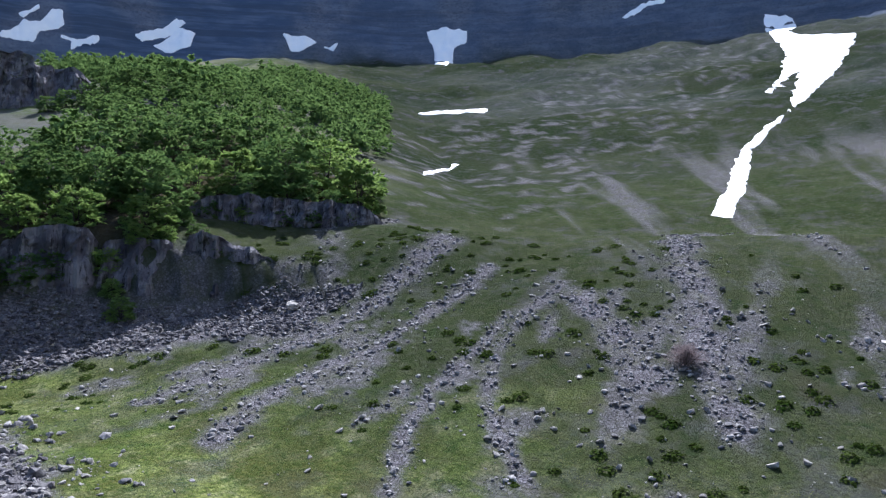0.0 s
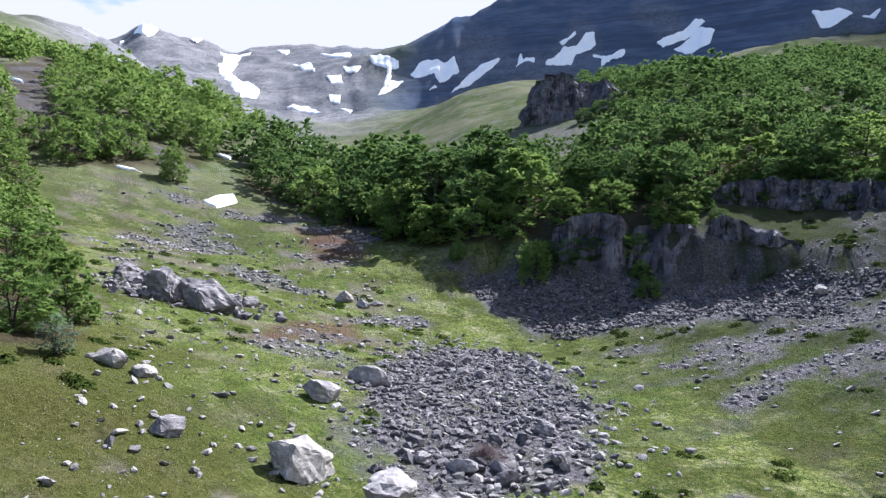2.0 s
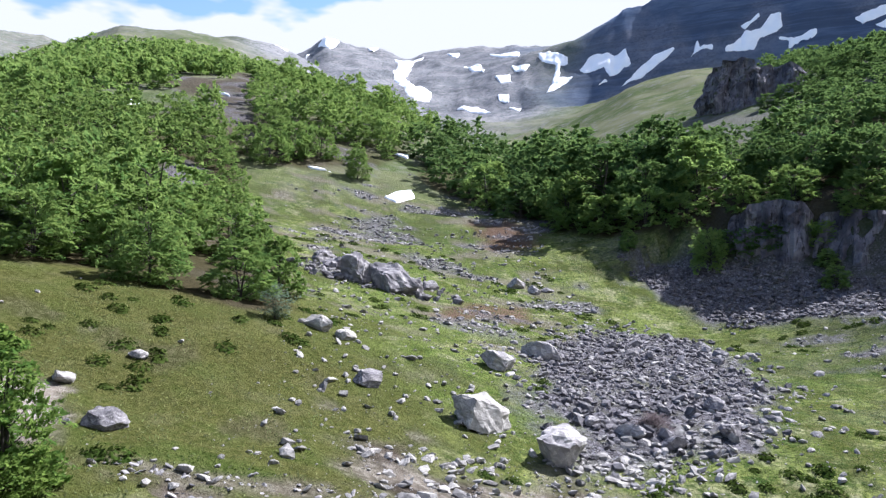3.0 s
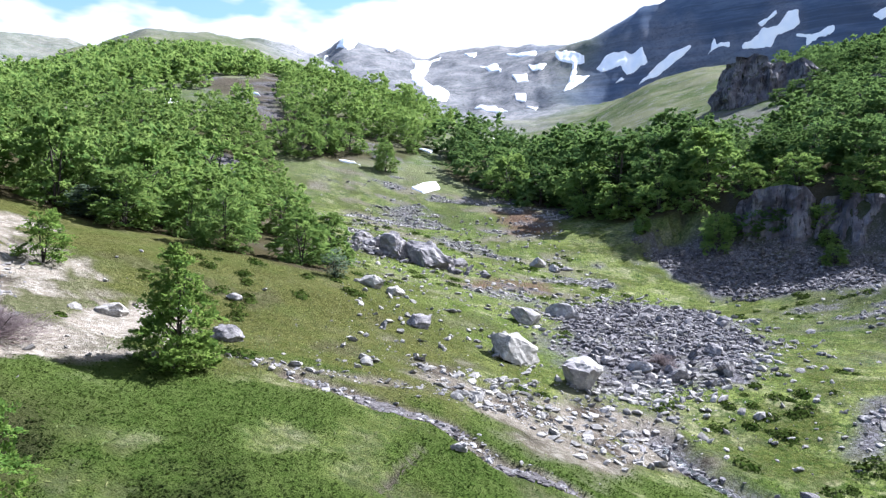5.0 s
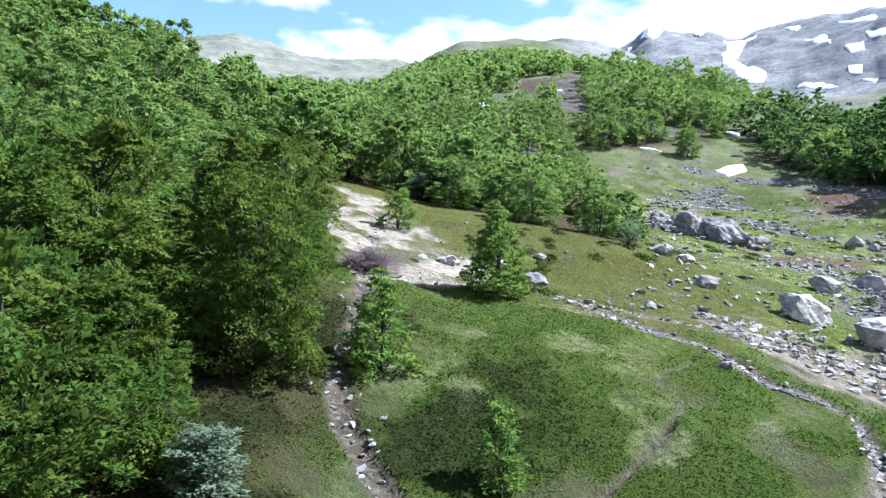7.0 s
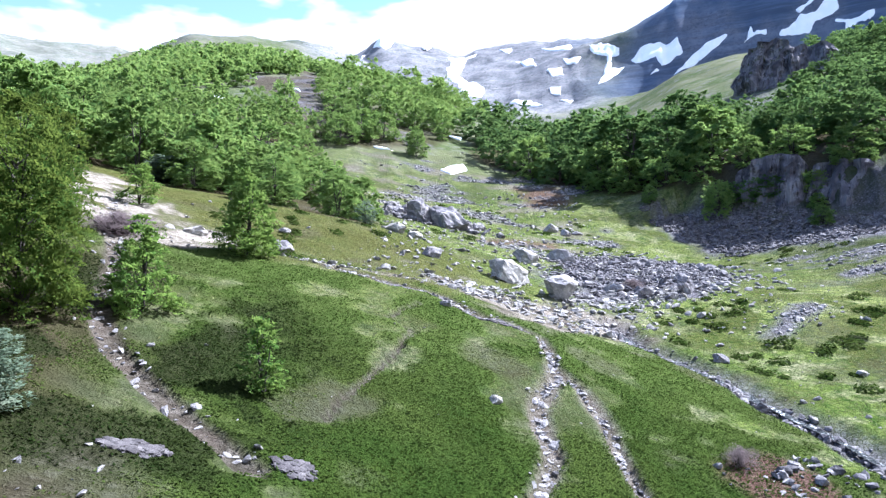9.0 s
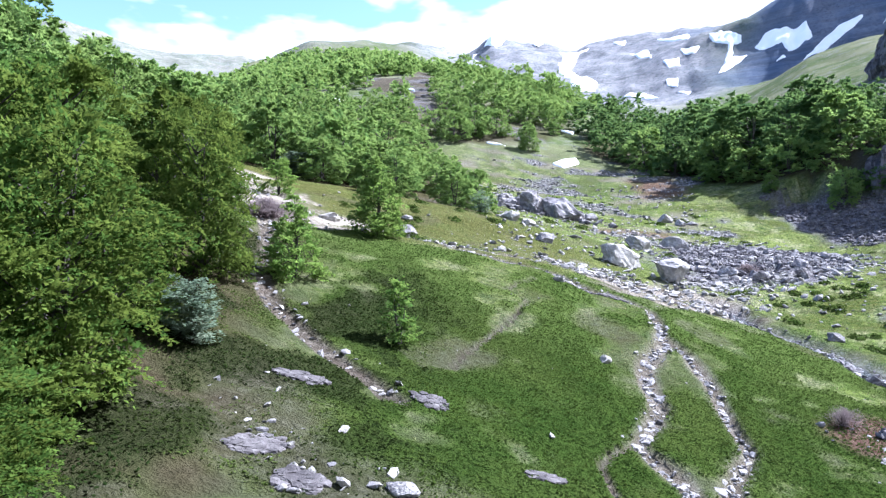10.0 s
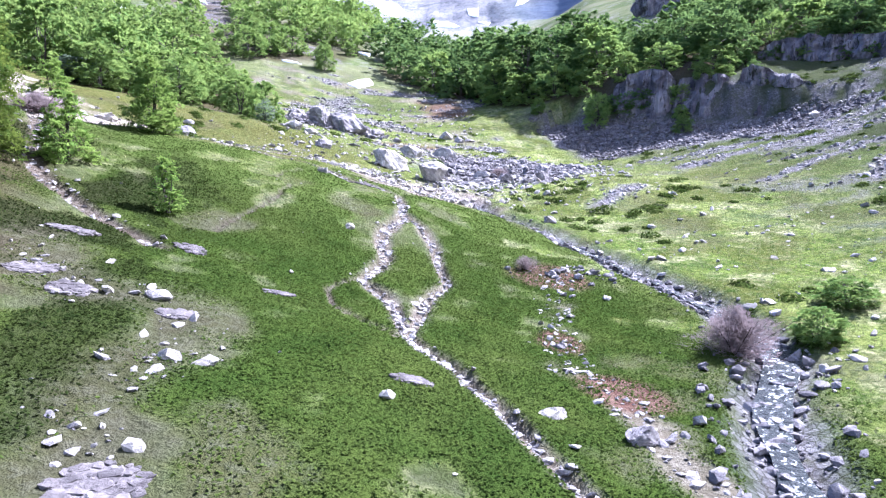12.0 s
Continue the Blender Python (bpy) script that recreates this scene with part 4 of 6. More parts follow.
boulder(-4.3, -14.2, 0.62, 0.5, 0.36, 30, 38, "small pale stone lying in the heath", ROCK, 0.3)
boulder(-3.2, -22.2, 0.55, 0.42, 0.36, 70, 40, "small white stone in the bilberry heath", PALE_STONE, 0.3)
boulder(-8.1, -32.6, 0.62, 0.45, 0.40, 20, 42, "smooth light grey stone on bare ground", ROCK, 0.3)
boulder(-6.4, -36.2, 0.70, 0.32, 0.26, 15, 44, "flat pale stone sunk in the heath", PALE_STONE, 0.4)
boulder(-7.1, -36.1, 0.62, 0.34, 0.28, -20, 46, "flat whitish stone sunk in the heath", PALE_STONE, 0.4)
boulder(0.6, -36.5, 0.75, 0.5, 0.34, 10, 48, "pale stone in the grass between trail and stream", PALE_STONE, 0.35)
boulder(2.2, -37.4, 0.85, 0.6, 0.55, 40, 50, "bluish grey boulder on the stream bank", DARK_ROCK, 0.3)
boulder(8.2, -11.2, 1.0, 0.8, 0.7, 0, 52, "dark boulder in the stream gully", DARK_ROCK, 0.35)
boulder(46.5, 19.6, 1.9, 1.4, 1.2, 30, 54, "pale block at the foot of the cliff scree", PALE_STONE, 0.3)
boulder(-16.9, -5.6, 1.5, 1.1, 0.7, 10, 56, "white weathered boulder in the bare pale hollow", PALE_STONE, 0.35)
boulder(-14.9, -3.0, 0.9, 0.8, 0.6, 10, 57, "white stone beside a lone young tree", PALE_STONE, 0.35)
boulder(7.0, 1.3, 1.6, 0.8, 0.9, 130, 58, "tilted grey slab among the field stones", ROCK, 0.3, 20)
boulder(8.3, 0.2, 1.3, 0.9, 0.8, 20, 60, "grey block among the field stones", DARK_ROCK, 0.3, 10)
boulder(5.6, 2.6, 1.0, 0.9, 0.8, 70, 62, "broken grey block among the field stones", ROCK, 0.3, 12)
boulder(12.4, 4.6, 1.4, 1.2, 1.0, 15, 64, "grey block at the wet edge of the stone field", DARK_ROCK, 0.3, 9)
boulder(11.4, 1.2, 1.2, 1.0, 0.8, 55, 66, "dark wet block at the lower edge of the stone field", DARK_ROCK, 0.3, 9)
boulder(-13.7, 39.0, 2.6, 1.2, 1.0, -25, 68, "long low rock rib on the upper meadow", DARK_ROCK, 0.3)


# the dark ice-worn outcrop on the meadow: a few craggy bosses side by side
for x, y, w, d, t, a, tip in ((-2.2, 28.2, 4.8, 3.2, 3.7, 14, 9), (-4.9, 29.0, 3.6, 2.6, 2.7, -24, -8), (-1.0, 28.2, 2.6, 2.2, 1.8, 40, 14), (-6.6, 32.0, 3.0, 2.2, 1.8, 30, 6), (-7.8, 34.6, 2.6, 2.0, 1.6, 50, -6), (-0.8, 30.4, 2.6, 2.0, 1.5, -20, 10), (0.9, 31.6, 1.8, 1.5, 1.2, 40, 0), (-5.0, 30.8, 2.4, 2.0, 1.7, 0, 5)):
    boulder(x, y, w, d, t, a, int(700 + x * 10), "dark craggy rock boss breaking through the meadow", DARK_ROCK, 0.34, tip, "rock outcrop on the meadow", 0.24)


def rock_face(line, bottoms, tops, back, seed, label, columns=1.6, rough=0.7, cell=0.30, material=None):
    """A fissured cliff along a line on the plan; its top runs back into the slope."""
    pts = np.array(line, float)
    along = np.r_[0, np.cumsum(np.hypot(*np.diff(pts, axis=0).T))]
    length = along[-1]
    u = np.linspace(0, length, max(12, int(length / cell)))
    px, py = np.interp(u, along, pts[:, 0]), np.interp(u, along, pts[:, 1])
    lo, hi = np.interp(u, along, bottoms), np.interp(u, along, tops)
    tx, ty = np.gradient(px), np.gradient(py)
    norm = np.hypot(tx, ty)
    nx, ny = ty / norm, -tx / norm  # outwards, to the right of the line
    rise = max(hi - lo)
    rows = max(14, int(rise / cell))
    v = np.linspace(-0.15, 1, rows)
    uu, vv = np.meshgrid(u, v, indexing="ij")
    taper = np.clip(np.minimum(u, length - u) / (0.16 * length), 0, 1)
    hi = hi - (1 - taper) ** 1.5 * 0.30 * (hi - lo)
    jag = hi * 0 + 0.13 * rise * fbm(u, u * 0, columns * 1.4, seed + 4, 3)
    z = lo[:, None] + (hi + jag - lo)[:, None] * vv
    warp = 0.5 * fbm(uu, z, columns, seed + 9, 3)
    bays = lattice_noise(uu / columns + warp, z / (columns * 4.5), seed) + 0.6 * lattice_noise(uu / columns * 2.3 + warp, z / (columns * 2.5), seed + 1)
    ledge = lattice_noise(uu / (columns * 4), z / (columns * 0.8), seed + 2)
    out = rough * (np.floor(bays * 3) / 3 * 0.8 + 0.35 * np.floor(ledge * 2) / 2 + 0.25 * fbm(uu, z, columns * 0.35, seed + 3, 3))
    out = out - 0.14 * rise * np.clip(vv, 0, 1) ** 1.4
    ends = np.minimum(1, np.minimum(uu, length - uu) / (0.14 * length + 1e-6))
    out = out - (1 - ends) ** 2 * back * 0.8
    x, y = px[:, None] + nx[:, None] * out, py[:, None] + ny[:, None] * out
    top_rows = np.linspace(0, 1, 6)[1:]
    tx2 = x[:, -1:] - nx[:, None] * back * top_rows
    ty2 = y[:, -1:] - ny[:, None] * back * top_rows
    tz2 = z[:, -1:] + 0.10 * rise * top_rows * fbm(tx2, ty2, columns, seed + 6, 3) - 0.9 * top_rows ** 3 * rise * 0.4
    x, y, z = np.hstack([x, tx2]), np.hstack([y, ty2]), np.hstack([z, tz2])
    n_u, n_v = x.shape
    i, j = np.meshgrid(np.arange(n_u - 1), np.arange(n_v - 1), indexing="ij")
    faces = np.stack([i * n_v + j, (i + 1) * n_v + j, (i + 1) * n_v + j + 1, i * n_v + j + 1], -1).reshape(-1, 4)
    me = mesh_of("cliff", np.stack([x.ravel(), y.ravel(), z.ravel()], 1), faces, material or CLIFF)
    tagged(new("cliff", me), label, "cliff", "rock faces of the wooded knoll")


rock_face(((31.2, 41.2), (32.8, 38.4), (35.2, 36.2), (38.2, 34.2)), (6.4, 6.0, 5.8, 5.6), (10.6, 12.0, 12.3, 11.4), 4.5, 101, "fissured violet-grey cliff under overhanging bushes", 1.5, 0.8)
rock_face(((37.4, 35.6), (39.4, 33.2), (42.0, 31.0), (43.6, 30.0)), (6.0, 5.2, 4.8, 4.8), (10.8, 11.0, 10.6, 10.2), 4.0, 131, "weathered cliff with dark vertical cracks", 1.3, 0.9)
rock_face(((42.8, 31.6), (44.2, 29.0), (47.8, 25.6), (51.0, 22.6)), (5.4, 4.4, 4.0, 4.4), (11.4, 11.6, 10.2, 6.6), 4.0, 161, "broken buttress of grey rock above the scree", 1.1, 1.0)
rock_face(((49.6, 40.0), (52.8, 36.6), (57.8, 31.6), (63.8, 24.8), (66.0, 22.0)), (11.5, 10.6, 10.4, 10.6, 11.0), (14.5, 16.0, 16.2, 15.4, 12.5), 4.0, 191, "upper band of upright grey rock ribs below dark bushes", 1.2, 0.9)
rock_face(((75.0, 142.0), (72.5, 131.0), (74.5, 122.0), (81.0, 118.0), (89.0, 116.0), (95.0, 113.0)), (33, 31, 31, 33, 36, 40), (46, 49.5, 50.3, 50.3, 50, 47), 16.0, 211, "grey rock tower at the shoulder of the knoll", 3.6, 2.6, 0.6)


# scree: loose angular stones, far too many to count
CHUNK, CHUNK_FACES = icosphere(1)


def stones(name, x, y, size, material, label, seed, flat=0.6, lift=0.25):
    rng = np.random.default_rng(seed)
    n, k = len(x), len(CHUNK)
    z = ground_height(x, y)
    v = np.sign(CHUNK) * np.abs(CHUNK) ** 0.75
    v = v[None] * rng.uniform(0.62, 1.18, (n, k, 1)) * (1 + rng.uniform(-0.22, 0.22, (n, k, 3)))
    v = v * (size[:, None, None] * 0.5) * np.stack([rng.uniform(0.8, 1.35, n), rng.uniform(0.6, 1.0, n), flat * rng.uniform(0.6, 1.2, n)], 1)[:, None, :]
    a, b, c = rng.uniform(0, 6.28, n), rng.normal(0, 0.35, n), rng.normal(0, 0.35, n)
    ca, sa, cb, sb, cc, sc = np.cos(a), np.sin(a), np.cos(b), np.sin(b), np.cos(c), np.sin(c)
    one, zero = np.ones(n), np.zeros(n)
    rz = np.array([[ca, -sa, zero], [sa, ca, zero], [zero, zero, one]]).transpose(2, 0, 1)
    rx = np.array([[one, zero, zero], [zero, cb, -sb], [zero, sb, cb]]).transpose(2, 0, 1)
    ry = np.array([[cc, zero, sc], [zero, one, zero], [-sc, zero, cc]]).transpose(2, 0, 1)
    v = np.einsum("nij,nkj->nki", rz @ rx @ ry, v) + np.stack([x, y, z + size * flat * lift], 1)[:, None, :]
    f = (CHUNK_FACES[None] + k * np.arange(n)[:, None, None]).reshape(-1, 3)
    return tagged(new(name, mesh_of(name, v.reshape(-1, 3), f, material)), label, "stones", kind="stuff")


def scatter_in(outline, count, seed, margin=0.0):
    rng = np.random.default_rng(seed)
    pts = np.array(outline)
    lo, hi = pts.min(0) - 2, pts.max(0) + 2
    got = rng.uniform(lo, hi, (count * 6, 2))
    keep = depth_inside(got[:, 0], got[:, 1], outline) + 1.6 * fbm(got[:, 0], got[:, 1], 2.5, seed, 3) + 1.6 * fbm(got[:, 0], got[:, 1], 6.0, seed + 1, 2) > margin
    return got[keep][:count].T


def sizes(rng, n, small, large, power=3.0):
    return small + (large - small) * rng.random(n) ** power


rng = np.random.default_rng(5)
x, y = scatter_in(STONE_FIELD, 3900, 51)
low = y - 0.5 * x + rng.normal(0, 1.6, len(x)) < -3.0
stones("field_stones", x[~low], y[~low], sizes(rng, (~low).sum(), 0.12, 0.60, 2.6), SCREE, "dark grey broken stones of the dry stone field", 52, 0.55, 0.12)
stones("field_stones", x[low], y[low], sizes(rng, low.sum(), 0.08, 0.65, 3.6), PALE_STONE, "pale broken stones at the foot of the stone field", 55, 0.55, 0.12)
got = rng.uniform((-4, -9), (26, 32), (9000, 2))
away = depth_inside(got[:, 0], got[:, 1], STONE_FIELD)
got = got[(away < 0.5) & (rng.random(len(got)) < 0.55 * np.exp(np.minimum(away, 0) / 1.6)) & (fbm(got[:, 0], got[:, 1], 2.6, 48, 3) > -0.1)]
stones("stray_stones", got[:, 0], got[:, 1], sizes(rng, len(got), 0.10, 0.7, 3.0), ROCK, "grey stones straying from the stone field into the turf", 64, 0.55, 0.12)
x, y = scatter_in(PALE_RUBBLE, 620, 67)
stones("rubble_stones", x, y, sizes(rng, len(x), 0.07, 0.60, 3.0), PALE_STONE, "pale angular rubble between the stone field and the footpath", 68, 0.5, 0.15)
x, y = scatter_in(STONE_FIELD, 45, 61)
stones("field_blocks", x, y, sizes(rng, len(x), 0.5, 1.2, 2.0), DARK_ROCK, "large dark broken blocks lying in the stone field", 62, 0.7, 0.15)
x, y = scatter_in(CLIFF_SCREE, 5200, 53)
stones("cliff_scree", x, y, sizes(rng, len(x), 0.14, 0.62, 3.0), SCREE, "dark grey angular scree below the cliffs", 54)
xs, ys, ss = [], [], []
for line, wide in SCREE_RUNS:
    pts = np.array(line)
    seg = np.hypot(*np.diff(pts, axis=0).T)
    n = int(min(90, seg.sum()) * wide * 10)
    at = np.r_[0, np.cumsum(seg)]
    u = rng.uniform(0, at[-1], n)
    side = rng.normal(0, wide * 0.8, (2, n))
    xs.append(np.interp(u, at, pts[:, 0]) + side[0])
    ys.append(np.interp(u, at, pts[:, 1]) + side[1])
    ss.append(sizes(rng, n, 0.08, 0.40))
got = rng.uniform((14, -35), (75, 28), (26000, 2))
cover = masks(got[:, 0], got[:, 1])
keep = (cover["gravel"] > 0.30 + 0.6 * rng.random(len(got))) & (cover["wood"] < -1)
got = got[keep][:3600]
xs.append(got[:, 0]), ys.append(got[:, 1]), ss.append(sizes(rng, len(got), 0.10, 0.48))
stones("slope_scree", np.concatenate(xs), np.concatenate(ys), np.concatenate(ss), ROCK, "runs of loose grey stones down the grassy slope", 56)

# stony streaks of the upper meadow
got = rng.uniform((-22, 12), (22, 90), (22000, 2))
cover = masks(got[:, 0], got[:, 1])
keep = (cover["gravel"] > 0.25 + 0.6 * rng.random(len(got))) & (cover["wood"] < -1) & (depth_inside(got[:, 0], got[:, 1], STONE_FIELD) < 0)
got = got[keep][:2600]
stones("meadow_stones", got[:, 0], got[:, 1], sizes(rng, len(got), 0.14, 0.7), ROCK, "grey stones in streaks over the upper meadow", 57, 0.5, 0.15)

# dark blocks in the eroded bank
got = np.vstack([rng.normal((4.8, -23.6), (0.9, 0.7), (20, 2)), rng.normal((2.9, -31.0), (0.35, 0.6), (8, 2)), rng.normal((6.6, -23.4), (1.5, 0.4), (26, 2))])
stones("bank_stones", got[:, 0], got[:, 1], sizes(rng, len(got), 0.12, 0.55, 2.2), DARK_ROCK, "dark blocks lying in the eroded red bank", 69, 0.6, 0.2)

# broken rubble round the outcrop
n = 130
spin, away = rng.uniform(0, 6.28, n), 1.2 + 3.6 * rng.random(n)
stones("outcrop_rubble", -3.6 + 1.5 * away * np.cos(spin), 30.0 + away * np.sin(spin), sizes(rng, n, 0.2, 1.1, 2.4), DARK_ROCK, "dark broken blocks fallen round the outcrop", 59, 0.7, 0.2)

# stones scattered over the turf
got = rng.uniform((-20, -43), (16, 60), (14000, 2))
cover = masks(got[:, 0], got[:, 1])
chance = 0.012 + 0.05 * cover["dry"] * (1 - cover["heath"]) + 0.42 * (got[:, 1] > -8) * (got[:, 0] > -9) + 0.16 * cover["soil"] * (1 - 0.5 * (got[:, 1] < -15)) + 0.30 * cover["gravel"] + 0.38 * np.exp(-(((got[:, 0] + 2) / 6) ** 2 + ((got[:, 1] + 3) / 5) ** 2))
keep = (rng.random(len(got)) < chance) & (cover["wood"] < -1.5)
got = got[keep]
stones("turf_stones", got[:, 0], got[:, 1], sizes(rng, len(got), 0.07, 0.55, 4.0), PALE_STONE, "pale stones strewn over the turf", 58, 0.55)

# pale stones strewn down the stony right-hand slope
got = rng.uniform((8, -38), (58, 24), (9000, 2))
cover = masks(got[:, 0], got[:, 1])
keep = (rng.random(len(got)) < 0.06 + 0.42 * smooth(0.05, 0.4, fbm(got[:, 0], got[:, 1] * 1.6, 4.0, 47, 3))) & (cover["wood"] < -1) & (cover["gravel"] < 0.8)
got = got[keep]
stones("slope_stones", got[:, 0], got[:, 1], sizes(rng, len(got), 0.10, 0.60, 3.0), PALE_STONE, "pale stones strewn over the grassy slope", 63, 0.55, 0.15)

# flat stones bedding the trails, and rubble on bare soil
xs, ys, ss = [], [], []
for line, wide, per in ((TRAIL_WEST, 0.28, 26), (TRAIL_EAST, 0.24, 18), (TRAIL_SLABS, 0.45, 24), (STONY_LINE, 0.8, 16), (BANK, 0.7, 12), (TRAIL_WOOD, 0.6, 10), (BARE_LINE, 0.9, 8)):
    pts = np.array(line)
    seg = np.hypot(*np.diff(pts, axis=0).T)
    at = np.r_[0, np.cumsum(seg)]
    n = int(at[-1] * per)
    u = rng.uniform(0, at[-1], n)
    xs.append(np.interp(u, at, pts[:, 0]) + rng.normal(0, wide * 0.5, n))
    ys.append(np.interp(u, at, pts[:, 1]) + rng.normal(0, wide * 0.5, n))
    ss.append(sizes(rng, n, 0.06, 0.34, 2.2))
stones("trail_stones", np.concatenate(xs), np.concatenate(ys), np.concatenate(ss), ROCK, "flat pale stones bedding the worn footpaths", 60, 0.4, 0.15)


# bare slabs of cracked bedrock, each a cluster of flush plates
def bedrock_slab(x, y, wide, deep, turn, seed, label):
    rng2 = np.random.default_rng(seed)
    v0, f0 = icosphere(1)
    c, s = math.cos(radians(turn)), math.sin(radians(turn))
    verts, faces, count = [], [], 0
    for _ in range(int(36 + 70 * wide * deep)):
        a, q = rng2.uniform(0, 6.28), math.sqrt(rng2.random())
        u, w = q * math.cos(a) * wide / 2, q * math.sin(a) * deep / 2
        px, py = x + c * u - s * w, y + s * u + c * w
        size = rng2.uniform(0.05, 0.17) * (1.2 - 0.5 * q)
        v = np.sign(v0) * np.abs(v0) ** 0.6 * (1 + rng2.uniform(-0.26, 0.26, v0.shape)) * np.array([size * rng2.uniform(0.9, 1.7), size, 0.035 + 0.05 * size])
        b = radians(turn) + rng2.normal(0, 0.7)
        v = np.stack([px + math.cos(b) * v[:, 0] - math.sin(b) * v[:, 1], py + math.sin(b) * v[:, 0] + math.cos(b) * v[:, 1], v[:, 2]], 1)
        lie = ground_height(v[:, 0], v[:, 1])
        v[:, 2] += lie.mean() * 0.4 + lie * 0.6 + rng2.uniform(-0.03, 0.02)
        verts.append(v), faces.append(f0 + count)
        count += len(v)
    tagged(new("bedrock_slab", mesh_of("bedrock_slab", np.vstack(verts), np.vstack(faces), SLAB)), label, "rock slab", "bedrock slabs in the heath")


bedrock_slab(-6.7, -11.6, 2.6, 1.1, -18, 301, "long bare slab of pale bedrock along the footpath")
bedrock_slab(-4.9, -12.3, 2.2, 0.9, -25, 302, "bare slab of pale bedrock stepping up the footpath")
bedrock_slab(-2.2, -14.8, 2.4, 0.8, -12, 303, "pale rock slab where the footpath crosses")
bedrock_slab(-9.9, -33.2, 0.9, 0.7, 20, 304, "cracked grey bedrock slab on bare ground")
bedrock_slab(-11.0, -32.3, 1.2, 0.8, 35, 305, "layered grey bedrock slab beside the heath")
bedrock_slab(-11.3, -28.6, 1.3, 0.5, 10, 306, "pale rock slab at the edge of the wood")
bedrock_slab(-7.5, -33.4, 0.8, 0.5, 0, 307, "small grey bedrock slab in the heath")
bedrock_slab(-7.2, -40.4, 1.3, 1.1, 40, 308, "pinkish bedrock slab in bare ground")
bedrock_slab(-5.4, -30.4, 0.8, 0.4, 20, 309, "pale slab in the bilberry heath")
bedrock_slab(-2.2, -35.6, 0.9, 0.4, -10, 310, "long pale slab beside the footpath")
bedrock_slab(-8.2, -27.9, 1.0, 0.6, -20, 311, "pale slab in a bare patch of heath")


# the stream: a strip of shallow water over a bed of stones
def build_stream():
    pts = np.array(STREAM)
    at = np.r_[0, np.cumsum(np.hypot(*np.diff(pts, axis=0).T))]
    u = np.arange(0, at[-1], 0.25)
    x, y = np.interp(u, at, pts[:, 0]), np.interp(u, at, pts[:, 1])
    for _ in range(6):
        x[1:-1], y[1:-1] = (x[:-2] + 2 * x[1:-1] + x[2:]) / 4, (y[:-2] + 2 * y[1:-1] + y[2:]) / 4
    tx, ty = np.gradient(x), np.gradient(y)
    n = np.hypot(tx, ty)
    nx, ny = -ty / n, tx / n
    half = (0.42 + 0.20 * fbm(u, u * 0, 2.0, 7, 3)) * (1 - 0.62 * smooth(16, 24, u))
    bed = ground_height(x, y)
    level = bed + 0.16
    for _ in range(4):
        level[1:-1] = (level[:-2] + 2 * level[1:-1] + level[2:]) / 4
    side = np.linspace(-1, 1, 7)
    vx, vy = x[:, None] + nx[:, None] * half[:, None] * side, y[:, None] + ny[:, None] * half[:, None] * side
    vz = level[:, None] + 0.03 * fbm(vx, vy, 0.5, 9, 2)
    k, m = vx.shape
    i, j = np.meshgrid(np.arange(k - 1), np.arange(m - 1), indexing="ij")
    faces = np.stack([i * m + j, (i + 1) * m + j, (i + 1) * m + j + 1, i * m + j + 1], -1).reshape(-1, 4)[:, ::-1]
    me = mesh_of("stream", np.stack([vx.ravel(), vy.ravel(), vz.ravel()], 1), faces, WATER, True)
    tagged(new("stream", me), "small tumbling stream with white riffles over dark stones", "stream", kind="structure")
    rng2 = np.random.default_rng(88)
    pick = rng2.integers(0, len(u), 1900)
    off = rng2.normal(0, 0.62, 1900) * np.where(rng2.random(1900) < 0.40, 0.35, 1.0) * (1.3 - 0.7 * smooth(14, 26, u[pick]))
    stones("stream_stones", x[pick] + nx[pick] * off, y[pick] + ny[pick] * off, sizes(rng2, 1900, 0.09, 0.48, 2.6), DARK_ROCK, "wet dark stones in the stream bed", 89, 0.6, 0.3)


build_stream()


# trees
def tube(points, radii, sides=5):
    pts = np.array(points, float)
    d = np.gradient(pts, axis=0)
    d /= np.linalg.norm(d, axis=1)[:, None] + 1e-9
    ref = np.where(np.abs(d[:, 2:3]) > 0.9, [[1.0, 0, 0]], [[0, 0, 1.0]])
    a = np.cross(d, ref)
    a /= np.linalg.norm(a, axis=1)[:, None]
    b = np.cross(d, a)
    t = np.arange(sides) * 2 * np.pi / sides
    ring = pts[:, None] + np.array(radii)[:, None, None] * (np.cos(t)[None, :, None] * a[:, None] + np.sin(t)[None, :, None] * b[:, None])
    i, j = np.meshgrid(np.arange(len(pts) - 1), np.arange(sides), indexing="ij")
    k = (j + 1) % sides
    return ring.reshape(-1, 3), np.stack([i * sides + j, i * sides + k, (i + 1) * sides + k, (i + 1) * sides + j], -1).reshape(-1, 4)


def leaf_quads(centre, along, face, length, width):
    """Folded leaf shapes: a stalk end, two sides and a tip each."""
    side = np.cross(face, along)
    side /= np.linalg.norm(side, axis=1)[:, None] + 1e-9
    length, width = length[:, None], width[:, None]
    v = np.stack([centre - along * length * 0.5, centre + side * width * 0.5 - face * width * 0.12, centre + along * length * 0.5, centre - side * width * 0.5 - face * width * 0.12], 1)
    return v.reshape(-1, 3), np.arange(4 * len(centre)).reshape(-1, 4)


